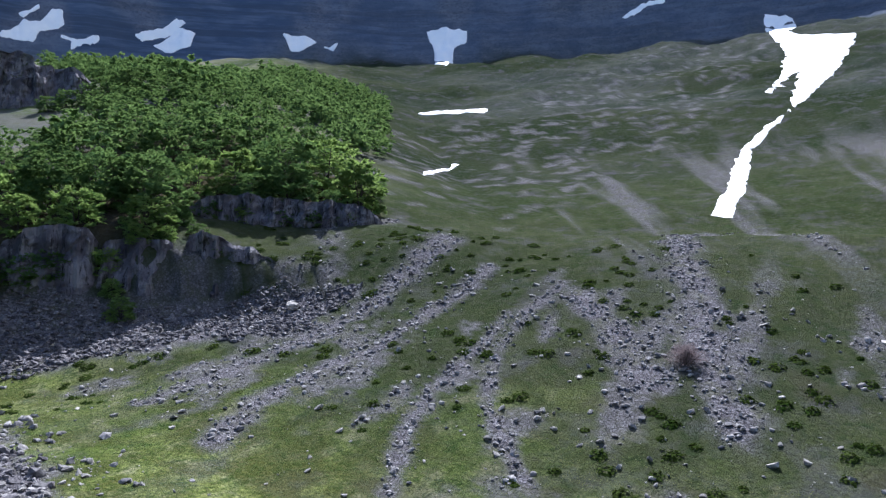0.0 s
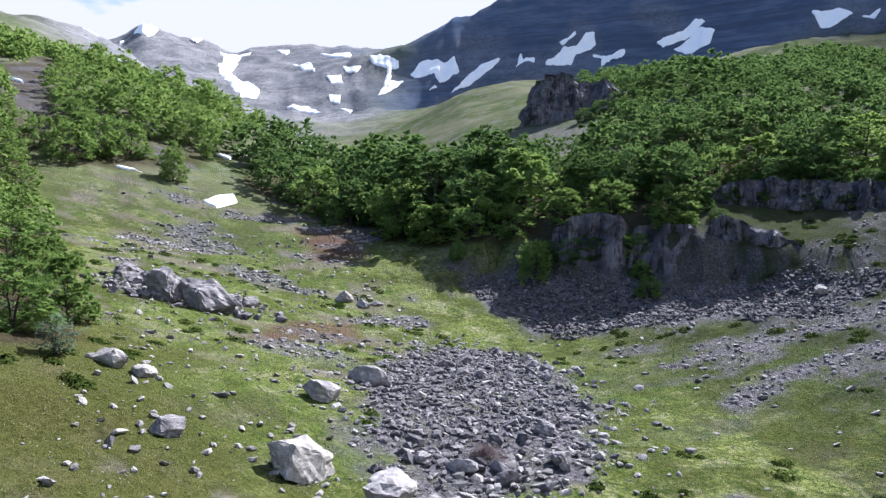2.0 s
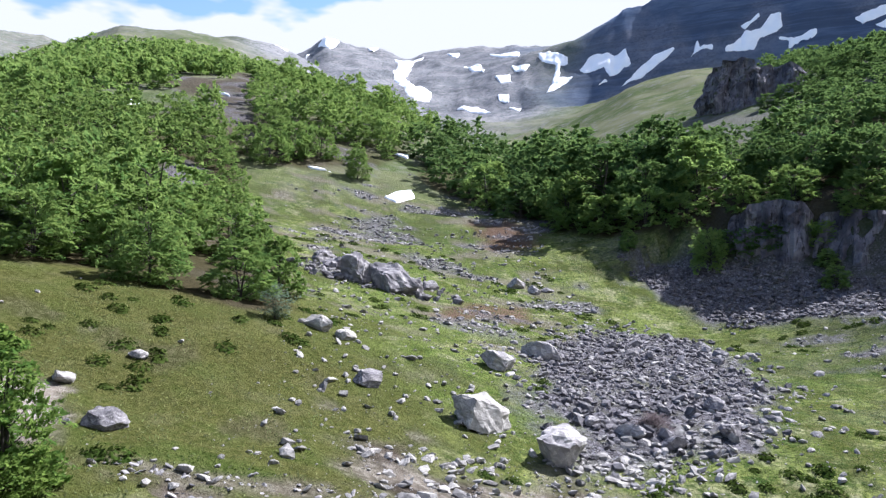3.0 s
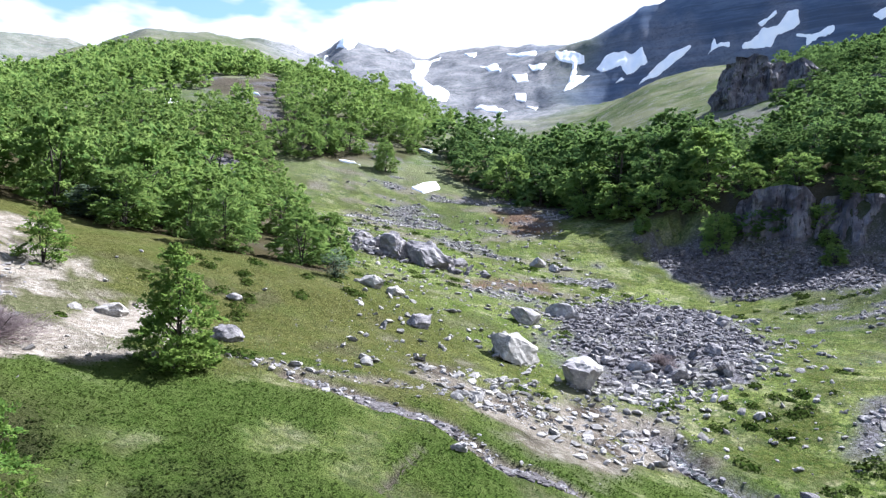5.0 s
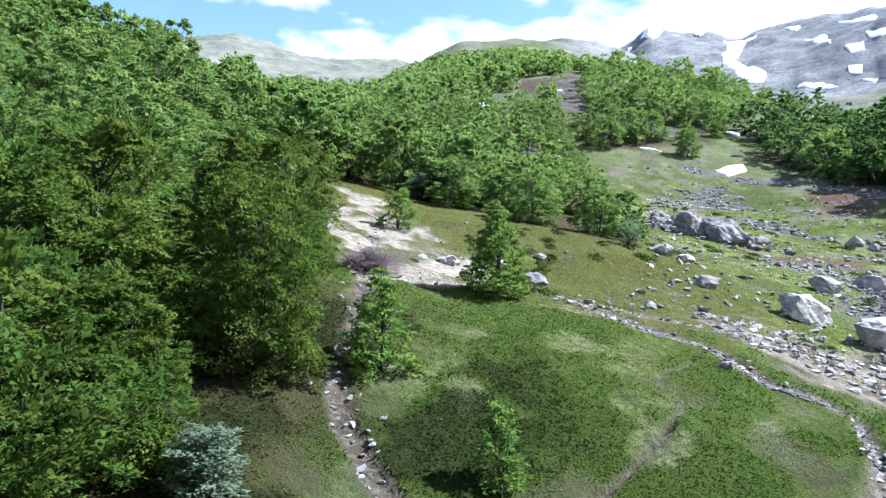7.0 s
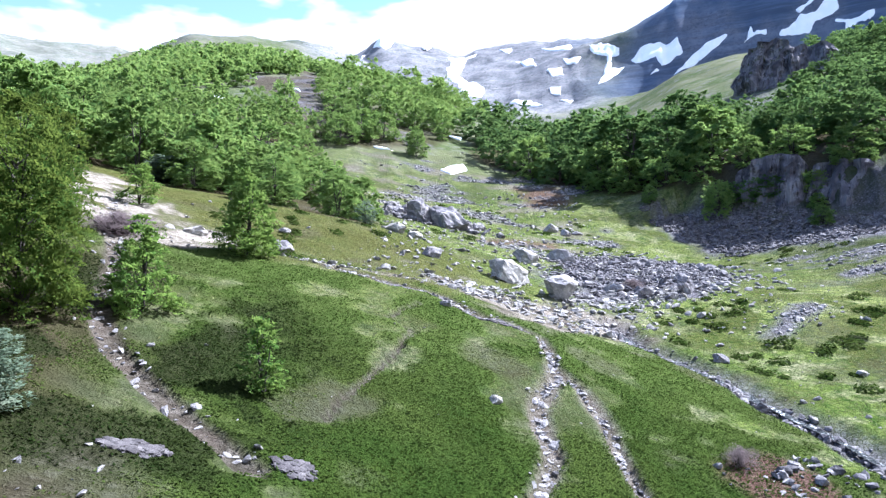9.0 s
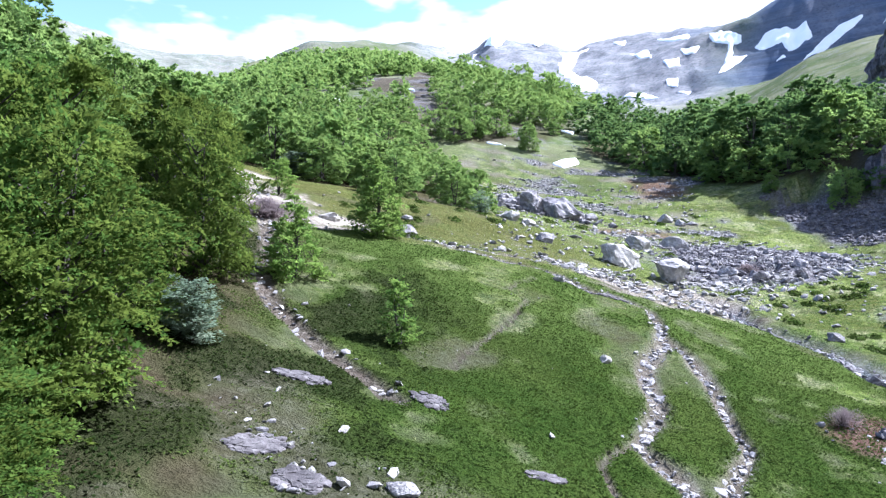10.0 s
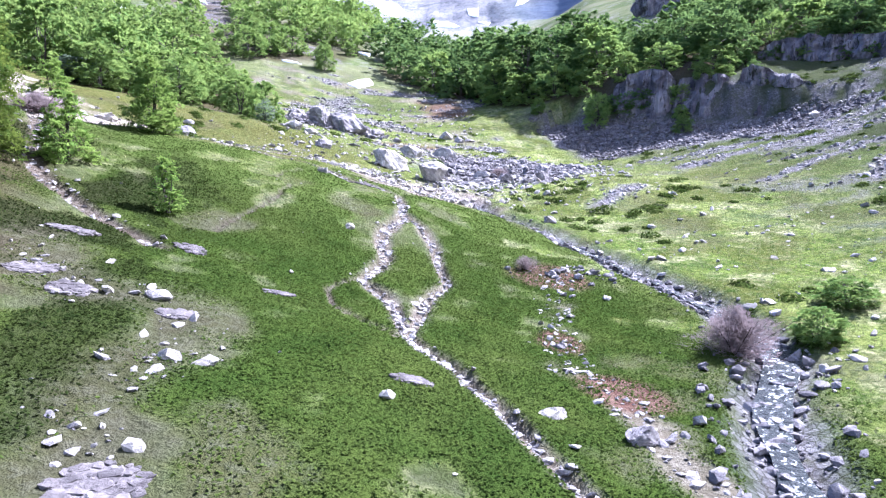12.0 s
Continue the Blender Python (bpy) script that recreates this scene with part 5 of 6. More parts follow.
def leaf_tips(centre, along, face, length, width):
    """Plain three-cornered leaves for crowns seen from some way off."""
    side = np.cross(face, along)
    side /= np.linalg.norm(side, axis=1)[:, None] + 1e-9
    length, width = length[:, None], width[:, None]
    v = np.stack([centre - along * length * 0.4 - side * width * 0.5, centre - along * length * 0.4 + side * width * 0.5, centre + along * length * 0.6], 1)
    return v.reshape(-1, 3), np.arange(3 * len(centre)).reshape(-1, 3)


def tree_meshes(seed, leaves, leaf, branches, shape, stems=3, material=None, tiers=0.5, fronds=6, slim=0.62):
    """A bushy beech one metre tall and about one metre wide: stems with limbs, and flat sprays of leaves in tiers.
    shape: the crown's half-width at heights 0 to 1."""
    rng = np.random.default_rng(seed)
    wood_v, wood_f, count = [], [], 0
    for s in range(stems):
        a = rng.uniform(0, 6.28)
        lean = 0.10 if stems > 1 else 0.02
        z = np.linspace(-0.06, 0.93 - 0.12 * s, 7)
        bend = rng.normal(0, 0.012, (7, 2)).cumsum(0)
        pts = np.stack([0.02 * math.cos(a) + lean * z * math.cos(a) + bend[:, 0], 0.02 * math.sin(a) + lean * z * math.sin(a) + bend[:, 1], z], 1)
        v, f = tube(pts, np.linspace(0.020 - 0.003 * s, 0.003, 7), 6)
        wood_v.append(v), wood_f.append(f + count)
        count += len(v)
    heights = np.linspace(0.0, 1.0, len(shape))
    h = np.sort(rng.random(branches) ** 0.9) * 0.93 + 0.05
    lobes = 1 + 0.28 * np.sin(rng.uniform(0, 6.28) + 3 * np.arange(branches) * 2.39996) * np.sin(h * 9 + rng.uniform(0, 6))
    turn = np.arange(branches) * 2.39996 + rng.normal(0, 0.35, branches)
    reach = np.interp(h, heights, shape) * rng.uniform(0.62, 1.12, branches) * lobes
    rise = rng.normal(0.34, 0.12, branches) + 0.30 * h ** 2
    share = (reach + 0.05) ** 1.6
    number = np.maximum(4, (leaves * share / share.sum()).astype(int))
    centres, alongs, faces_n = [], [], []
    for k in range(branches):
        out = np.array([math.cos(turn[k]), math.sin(turn[k]), 0])
        across = np.array([-out[1], out[0], 0])
        n = number[k]
        twig = (rng.integers(0, fronds, n) + 0.5 * rng.random(n)) / fronds  # side twigs, alternating along the limb
        s = rng.random(n) ** 0.7
        side = np.where(rng.random(n) < 0.5, 1.0, -1.0)
        spread = (0.50 * reach[k] + 0.03) * (1.0 - 0.72 * twig) * (0.45 + 0.55 * np.minimum(1, twig * 3.5))
        t = twig * 0.86 + 0.62 * s * spread / (reach[k] + 1e-6) * 0.6
        w = side * s * spread * 0.85 + rng.normal(0, 0.010, n)
        droop = -0.16 * reach[k] * t ** 2.2
        zed = h[k] + rise[k] * reach[k] * t + droop - 0.22 * np.abs(w) + rng.normal(0, 0.006 + 0.016 * (1 - tiers), n)
        c = out * (t * reach[k])[:, None] + across * w[:, None]
        c[:, 2] += zed
        centres.append(c)
        g = out * rng.uniform(0.5, 1.0, n)[:, None] + across * (side * rng.uniform(0.1, 0.9, n))[:, None] + rng.normal(0, 0.22, (n, 3))
        alongs.append(g)
        faces_n.append(np.array([0, 0, 1.0]) + rng.normal(0, 0.30, (n, 3)) + out * 0.30)
        if k % 3 == 0 or 40 < branches < 60:
            tt = np.linspace(0, 0.9, 3)
            pts = out[None] * (tt * reach[k])[:, None]
            pts[:, 2] += h[k] * 0.96 + rise[k] * reach[k] * tt - 0.20 * reach[k] * tt ** 2.2 - 0.012
            v, f = tube(pts, np.linspace(0.0065, 0.0012, 3), 3)
            wood_v.append(v), wood_f.append(f + count)
            count += len(v)
    c, g, m = np.vstack(centres), np.vstack(alongs), np.vstack(faces_n)
    g /= np.linalg.norm(g, axis=1)[:, None]
    m -= g * (m * g).sum(1)[:, None]
    m /= np.linalg.norm(m, axis=1)[:, None] + 1e-9
    size = leaf * rng.uniform(0.65, 1.35, len(c))
    v, f = leaf_tips(c, g, m, size, size * slim * 1.25)
    crown = mesh_of("crown", v, f, material or BEECH)
    trunk = mesh_of("trunk", np.vstack(wood_v), np.vstack(wood_f), BARK, True)
    return trunk, crown


def spray_meshes(seed, leaves, leaf, lobes, per, shape, stems=2, material=None, flat=0.7, droop=0.25, open_=0.3):
    """A bushy beech one metre tall: limbs end in lobes, each lobe bears leafy sprays that fan outwards and droop at the tip."""
    rng = np.random.default_rng(seed)
    h = 0.02 + 0.90 * ((np.arange(lobes) + rng.random(lobes)) / lobes) ** 1.15
    turn = np.arange(lobes) * 2.39996 + rng.normal(0, 0.4, lobes)
    half = np.interp(h, np.linspace(0, 1, len(shape)), shape)
    radius = (0.080 + 0.20 * half) * rng.uniform(0.75, 1.25, lobes)
    away = np.maximum(half * rng.uniform(0.64, 1.0, lobes) - radius * 0.85, 0.0)
    middle = np.stack([away * np.cos(turn), away * np.sin(turn), np.clip(h, radius * 0.35, 0.99 - radius * 1.0)], 1)
    share = radius ** 2 / (radius ** 2).sum()
    lobe = rng.choice(lobes, lobes * per, p=share)
    n, m = lobes * per, max(3, leaves // (lobes * per))
    u = rng.normal(size=(n, 3))
    u[:, 2] = np.where(u[:, 2] < -0.2, -0.7 * u[:, 2], u[:, 2])
    u[:, :2] += 0.55 * np.stack([np.cos(turn[lobe]), np.sin(turn[lobe])], 1)
    u /= np.linalg.norm(u, axis=1)[:, None]
    axis = u * np.array([1, 1, 0.7]) + np.array([0, 0, 0.06]) + rng.normal(0, 0.30, (n, 3))
    axis /= np.linalg.norm(axis, axis=1)[:, None]
    normal = np.array([0, 0, flat]) + u * (1 - flat) + rng.normal(0, 0.18, (n, 3))
    normal -= axis * (normal * axis).sum(1)[:, None]
    normal /= np.linalg.norm(normal, axis=1)[:, None] + 1e-9
    cross = np.cross(normal, axis)
    length = radius[lobe] * rng.uniform(0.50, 0.80 + open_, n)
    base = middle[lobe] + u * (radius[lobe] * 0.36)[:, None]
    s = rng.random((n, m)) ** 0.75
    side = np.where(rng.random((n, m)) < 0.5, 1.0, -1.0)
    w = side * rng.random((n, m)) * (0.52 * (1 - 0.72 * s) + 0.05)
    c = base[:, None] + axis[:, None] * (length[:, None] * s)[..., None] + cross[:, None] * (length[:, None] * w)[..., None]
    c[..., 2] -= length[:, None] * (droop * s ** 2 + 0.18 * np.abs(w))
    c += rng.normal(0, 0.025, (n, m, 3)) * length[:, None, None]
    face = normal[:, None] + rng.normal(0, 0.36, (n, m, 3))
    along = axis[:, None] + cross[:, None] * (side * 0.8)[..., None] + rng.normal(0, 0.3, (n, m, 3))
    c, face, along = c.reshape(-1, 3), face.reshape(-1, 3), along.reshape(-1, 3)
    face /= np.linalg.norm(face, axis=1)[:, None]
    along -= face * (along * face).sum(1)[:, None]
    along /= np.linalg.norm(along, axis=1)[:, None] + 1e-9
    c[:, 2] = np.maximum(c[:, 2], 0.02)
    size = leaf * rng.uniform(0.65, 1.35, len(c))
    v, f = leaf_tips(c, along, face, size, size * 0.78)
    crown = mesh_of("crown", v, f, material or BEECH)
    wood_v, wood_f, count = [], [], 0
    for k in range(stems):
        z = np.linspace(-0.06, 0.82 - 0.10 * k, 6)
        a = rng.uniform(0, 6.28)
        pts = np.stack([0.10 * z * math.cos(a), 0.10 * z * math.sin(a), z], 1) + np.r_[np.zeros((1, 3)), rng.normal(0, 0.008, (5, 3))].cumsum(0) * (1, 1, 0)
        v, f = tube(pts, np.linspace(0.018, 0.004, 6), 5)
        wood_v.append(v), wood_f.append(f + count)
        count += len(v)
    for k in range(lobes):
        start = np.array([0, 0, max(0.05, middle[k, 2] - 0.5 * away[k] - 0.05)])
        v, f = tube(np.stack([start, (start + middle[k]) / 2 + (0, 0, -0.01), middle[k]]), np.linspace(0.007, 0.002, 3), 3)
        wood_v.append(v), wood_f.append(f + count)
        count += len(v)
    return mesh_of("trunk", np.vstack(wood_v), np.vstack(wood_f), BARK, True), crown


def twig_meshes(seed, twigs, thick=0.007):
    """A leafless bush, one metre tall and wide: a haze of fine twigs rising and spreading from the base."""
    rng = np.random.default_rng(seed)
    a, lean = rng.uniform(0, 6.28, twigs), np.abs(rng.normal(0, 0.62, twigs))
    way = np.stack([np.sin(lean) * np.cos(a), np.sin(lean) * np.sin(a), np.cos(lean)], 1)
    lumps = 0.82 + 0.22 * np.sin(3 * a + seed) * np.sin(5 * lean + seed)
    c = way * (rng.random(twigs) ** 0.45 * lumps)[:, None] * np.array([0.56, 0.56, 0.95]) + rng.normal(0, 0.02, (twigs, 3))
    c[:, 2] = np.maximum(c[:, 2], 0.03)
    along = way + rng.normal(0, 0.42, (twigs, 3))
    along /= np.linalg.norm(along, axis=1)[:, None]
    face = np.cross(along, rng.normal(size=(twigs, 3)))
    face /= np.linalg.norm(face, axis=1)[:, None]
    size = rng.uniform(0.05, 0.15, twigs)
    v, f = leaf_tips(c, along, face, size, np.full(twigs, thick))
    crown = mesh_of("crown", v, f, TWIGS)
    wood_v, wood_f, count = [], [], 0
    for k in range(9):
        b, d = rng.uniform(0, 6.28), 0.25 + 0.5 * rng.random()
        t = np.linspace(-0.03, 0.72, 5)[:, None]
        pts = np.hstack([t * d * math.cos(b), t * d * math.sin(b), t]) + rng.normal(0, 0.012, (5, 3))
        v, f = tube(pts, np.linspace(0.012, 0.003, 5), 4)
        wood_v.append(v), wood_f.append(f + count)
        count += len(v)
    return mesh_of("stem", np.vstack(wood_v), np.vstack(wood_f), BARK, True), crown


BUSHY = (0.40, 0.50, 0.53, 0.51, 0.46, 0.38, 0.28, 0.14)
DOME = (0.44, 0.56, 0.60, 0.60, 0.57, 0.50, 0.40, 0.24)
CONIC = (0.36, 0.48, 0.48, 0.42, 0.34, 0.25, 0.15, 0.05)
SLIM = (0.20, 0.26, 0.27, 0.24, 0.20, 0.14, 0.08, 0.02)
SPIRE = (0.38, 0.42, 0.40, 0.35, 0.28, 0.20, 0.11, 0.03)
# kinds of tree by how much of their leafage can be told apart
ROUND = (0.40, 0.50, 0.54, 0.54, 0.51, 0.45, 0.35, 0.20)
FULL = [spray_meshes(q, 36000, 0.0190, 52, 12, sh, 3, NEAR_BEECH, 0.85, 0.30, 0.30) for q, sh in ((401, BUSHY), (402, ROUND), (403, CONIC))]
MEDIUM = [spray_meshes(q, 16000, 0.0275, 34, 13, sh, 2, BEECH, 0.65, 0.25, 0.15) for q, sh in ((411, BUSHY), (412, DOME), (413, ROUND), (414, BUSHY))]
LIGHT = [spray_meshes(q, 7500, 0.0385, 24, 11, sh, 2, BEECH, 0.5, 0.2, 0.1) for q, sh in ((421, BUSHY), (422, ROUND), (423, DOME))]
DARK_LIGHT = [spray_meshes(q, 7500, 0.0385, 24, 11, sh, 2, DARK_BEECH, 0.5, 0.2, 0.1) for q, sh in ((441, DOME), (442, ROUND), (443, BUSHY))]
SPARSE = [spray_meshes(q, 1300, 0.071, 18, 8, sh, 1, BEECH, 0.45, 0.15, 0.05) for q, sh in ((431, DOME), (432, BUSHY), (433, ROUND))]
DARK_SPARSE = [spray_meshes(q, 1300, 0.071, 18, 8, sh, 1, DARK_BEECH, 0.45, 0.15, 0.05) for q, sh in ((451, DOME), (452, ROUND))]


def tree(meshes, x, y, tall, wide, turn, label, category="tree", group="", name="beech_tree", sink=0.08):
    ob = thing(name, x, y, height_at(x, y) - sink * tall, label, category, group)
    ob.rotation_euler = (0, 0, turn)
    ob.scale = (wide, wide, tall)
    part("trunk", meshes[0], ob)
    part("crown", meshes[1], ob)
    return ob


# single trees and bushes on and beside the meadow
tree(spray_meshes(501, 15000, 0.026, 44, 9, SPIRE, 3, YOUNG_BEECH, 0.8, 0.22, 0.5), -12.8, -11.9, 4.3, 3.6, 0.4, "young cone-shaped beech standing alone on the turf", "tree")
tree(spray_meshes(502, 9000, 0.029, 36, 8, SPIRE, 4, YOUNG_BEECH, 0.8, 0.22, 0.6), -13.9, -21.0, 3.4, 2.9, 1.9, "young open beech with several stems beside the worn trail", "tree")
tree(spray_meshes(503, 2600, 0.036, 24, 6, SLIM, 3, YOUNG_BEECH, 0.8, 0.22, 0.7), -9.6, -24.2, 2.35, 2.5, 0.9, "thin sapling standing in the bilberry heath", "sapling", name="sapling")
tree(spray_meshes(512, 7000, 0.036, 26, 8, BUSHY, 4, YOUNG_BEECH, 0.75, 0.22, 0.5), -21.6, -0.6, 2.7, 2.6, 2.2, "small rounded beech bush on bare pale ground", "bush", name="beech_bush")
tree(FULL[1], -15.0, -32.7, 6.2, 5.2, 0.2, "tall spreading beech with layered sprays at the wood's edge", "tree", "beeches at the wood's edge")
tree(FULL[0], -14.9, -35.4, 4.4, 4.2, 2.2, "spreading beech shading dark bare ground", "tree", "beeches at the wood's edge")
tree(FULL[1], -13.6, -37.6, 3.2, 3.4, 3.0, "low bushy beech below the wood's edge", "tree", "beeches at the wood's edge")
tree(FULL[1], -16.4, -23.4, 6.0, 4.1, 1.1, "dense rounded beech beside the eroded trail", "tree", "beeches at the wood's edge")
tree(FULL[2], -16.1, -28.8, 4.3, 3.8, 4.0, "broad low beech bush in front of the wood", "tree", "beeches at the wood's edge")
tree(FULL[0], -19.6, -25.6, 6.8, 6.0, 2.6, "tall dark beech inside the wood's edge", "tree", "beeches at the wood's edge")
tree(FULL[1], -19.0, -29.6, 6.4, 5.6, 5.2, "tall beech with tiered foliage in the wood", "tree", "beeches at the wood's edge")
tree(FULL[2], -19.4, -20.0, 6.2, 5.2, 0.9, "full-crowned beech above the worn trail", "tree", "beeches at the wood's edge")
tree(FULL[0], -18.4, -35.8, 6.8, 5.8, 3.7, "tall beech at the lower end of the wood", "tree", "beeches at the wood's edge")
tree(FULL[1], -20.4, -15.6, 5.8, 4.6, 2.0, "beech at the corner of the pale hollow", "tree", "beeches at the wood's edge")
tree(tree_meshes(504, 4200, 0.055, 90, DOME, 5, WILLOW, 0.1), -14.0, -28.8, 1.6, 1.6, 0.5, "grey-green willow bush beside the eroded trail", "bush", name="willow_bush")
tree(tree_meshes(505, 3200, 0.075, 90, DOME, 5, WILLOW, 0.1), -24.6, 13.0, 2.1, 3.4, 1.5, "silvery willow bush in front of the beeches", "bush", name="willow_bush")
tree(tree_meshes(506, 1800, 0.060, 60, DOME, 5, WILLOW, 0.1), -9.0, 8.0, 1.8, 1.8, 1.5, "pale leafy bush at the end of the beech clump", "bush", name="willow_bush")
tree(twig_meshes(511, 5000), 8.4, 2.4, 0.9, 2.2, 0.9, "leafless purplish bush among the field stones", "bush", name="bare_bush")
tree(MEDIUM[1], 29.8, 39.4, 5.0, 3.6, 1.0, "light green bush standing on the scree below the cliff", "bush", name="beech_bush")
tree(MEDIUM[0], 23.4, 44.2, 2.6, 2.4, 2.0, "small bush at the head of the scree", "bush", name="beech_bush")
tree(MEDIUM[3], 37.2, 30.6, 2.4, 2.8, 3.0, "low bush on the scree at the cliff foot", "bush", name="beech_bush")
tree(MEDIUM[3], -5.0, 80.0, 5.2, 4.6, 0.3, "bright rounded beech beside a snow patch", "tree")
tree(twig_meshes(507, 9000), 7.6, -31.6, 1.6, 3.0, 0.3, "leafless purplish twiggy bush hanging over the stream", "bush", name="bare_bush")
tree(twig_meshes(508, 3000), 3.6, -23.2, 0.7, 1.5, 0.9, "leafless reddish bush on the eroded bank", "bush", name="bare_bush")
tree(twig_meshes(509, 6000), 44.5, -14.5, 1.6, 3.2, 0.9, "dark reddish leafless bush on the stony slope", "bush", name="bare_bush")
tree(twig_meshes(510, 9000), -18.2, -12.2, 1.1, 4.6, 0.9, "bare brownish bush at the edge of the pale hollow", "bush", name="bare_bush")
tree(MEDIUM[0], 10.6, -31.2, 1.2, 1.9, 1.9, "dark low bush beside the stream", "bush", name="beech_bush")
tree(MEDIUM[2], 13.8, -28.2, 1.1, 2.4, 0.9, "low green bush on the stream bank", "bush", name="beech_bush")


for bx, by, bt, bw in ((31.9, 40.6, 3.0, 3.2), (33.6, 38.9, 3.2, 3.8), (35.6, 37.6, 3.0, 4.0), (37.2, 36.8, 2.6, 3.4), (39.0, 35.4, 2.8, 3.2), (41.2, 33.8, 2.2, 3.0), (45.5, 35.6, 2.4, 3.0), (48.4, 36.6, 2.6, 3.2), (50.6, 39.4, 2.6, 3.2), (47.6, 33.0, 1.8, 2.4), (38.2, 33.2, 2.0, 2.2), (44.0, 33.2, 1.8, 2.6), (46.8, 29.4, 1.2, 2.2), (53.4, 37.8, 2.4, 3.4), (56.0, 35.2, 2.4, 3.4), (58.8, 32.4, 2.2, 3.2), (61.4, 29.4, 2.2, 3.4), (64.2, 26.8, 2.0, 3.2)):
    tree(DARK_LIGHT[int(bx * 7) % 3] if int(bx * 3) % 3 else MEDIUM[int(bx * 7) % 4], bx, by, bt, bw, bx, "low spreading beech bush hanging over the cliff edge", "bush", "bushes along the cliff edges", "beech_bush", 0.18)


for bx, by, bt, bw in ((78.0, 109.0, 3.6, 5.0), (82.0, 110.0, 4.2, 5.5), (86.0, 109.0, 5.0, 6.0), (90.0, 108.0, 6.0, 7.0), (94.0, 108.0, 7.0, 8.0), (84.0, 104.0, 4.0, 6.0), (99.0, 110.0, 7.0, 8.0), (96.0, 114.0, 6.0, 7.0)):
    tree(DARK_LIGHT[int(bx) % 3], bx, by, bt, bw, bx, "dark beech bush at the foot of the rock tower", "bush", "bushes below the rock tower", "beech_bush", 0.1)


# the woods: near the valley floor each tree is a thing of its own, farther off the crowns are past counting
TAKEN = [(-15.3, -32.6), (-16.2, -23.4), (-19.6, -25.6), (-19.0, -29.6), (-19.4, -20.0), (-18.4, -35.8), (-20.4, -15.6)]


def crowns_of(kinds):
    """Leaf corners of some tree kinds, to build a wood too far off to count."""
    got = []
    for trunk, crown in kinds:
        v = np.empty(len(crown.vertices) * 3, np.float32)
        crown.vertices.foreach_get("co", v)
        got.append(v.reshape(-1, 3))
    return got


def joined_wood(name, label, rows, kinds, material):
    shapes, verts = crowns_of(kinds), []
    for x, y, z, tall, wide, turn, pick in rows:
        v = shapes[int(pick * len(shapes))]
        c, s = math.cos(turn), math.sin(turn)
        verts.append(np.stack([x + wide * (c * v[:, 0] - s * v[:, 1]), y + wide * (s * v[:, 0] + c * v[:, 1]), z + tall * v[:, 2]], 1))
    v = np.vstack(verts)
    tagged(new(name, mesh_of(name, v, np.arange(len(v)).reshape(-1, 3), material)), label, "wood", kind="stuff")


def plant(outline, spacing, seed, tall, group, label, single, reach, dark=False, edge=0.5, mellow=0.3):
    rng2 = np.random.default_rng(seed)
    pts = np.array(outline)
    tries = rng2.uniform(pts.min(0), pts.max(0), (14000, 2))
    deep = depth_inside(tries[:, 0], tries[:, 1], outline)
    far = np.hypot(tries[:, 0] + 5, tries[:, 1] + 38)
    ok = (deep > edge) & (far < reach) & (tries[:, 1] > -46)
    ok &= (depth_inside(tries[:, 0], tries[:, 1], CLEARING) < -1.0) & (depth_inside(tries[:, 0], tries[:, 1], ROCKY_GAP) < -1.0)
    tries, deep, far = tries[ok], deep[ok], far[ok]
    grid, chosen = {}, []
    for x, y in TAKEN:
        grid.setdefault((int(x // 4), int(y // 4)), []).append((x, y))
    for k in range(len(tries)):
        x, y = tries[k]
        room = spacing * (1 + 0.0035 * far[k])
        cell = (int(x // 4), int(y // 4))
        close = [p for i in (-1, 0, 1) for j in (-1, 0, 1) for p in grid.get((cell[0] + i, cell[1] + j), ())]
        if (x < -66 and y < 10) or any((x - a) ** 2 + (y - b) ** 2 < room * room for a, b in close):
            continue
        grid.setdefault(cell, []).append((x, y))
        chosen.append(k)
    rows = []
    lie = fbm(tries[:, 0], tries[:, 1], 9.0, seed, 3)
    for k in chosen:
        x, y, d = tries[k, 0], tries[k, 1], far[k]
        if lie[k] < (-0.38 if dark else -0.55) and deep[k] > 3.5 and d > 34:
            continue
        t = tall * rng2.uniform(0.75, 1.25) * (0.70 + 0.30 * min(1, deep[k] / 5)) * (1.0 + (0.9 if dark else 0.55) * lie[k])
        wide, turn = t * rng2.uniform(0.85, 1.2) * (0.86 if d < 27 else 1.15 if dark else 1.0), rng2.uniform(0, 6.28)
        if d < single:
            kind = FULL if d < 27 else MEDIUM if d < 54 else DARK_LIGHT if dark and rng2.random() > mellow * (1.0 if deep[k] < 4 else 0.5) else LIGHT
            tree(kind[int(rng2.integers(len(kind)))], x, y, t, wide, turn, label, "tree", group)
        else:
            rows.append((x, y, 0.0, t, wide, turn, rng2.random()))
    if rows:
        z = ground_height(np.array([q[0] for q in rows]), np.array([q[1] for q in rows]))
        rows = [(q[0], q[1], h - 0.3, *q[3:]) for q, h in zip(rows, z)]
        joined_wood("beech_wood", group + ", its crowns past counting", rows, DARK_SPARSE if dark else SPARSE, DARK_BEECH if dark else BEECH)


plant(WOOD_WEST, 2.9, 601, 5.3, "fresh green beech wood on the western slope", "fresh green bushy beech on the sunny wooded slope", 72, 150)
plant(WOOD_NORTH, 3.2, 602, 5.8, "fresh green beech wood at the valley head", "fresh green bushy beech at the valley head", 142, 260, False, 0.3)
plant(WOOD_MIDDLE, 3.5, 603, 7.4, "darker beech wood below the cirque", "dark green bushy beech in the wood across the valley", 116, 180, True, 0.5, 0.6)
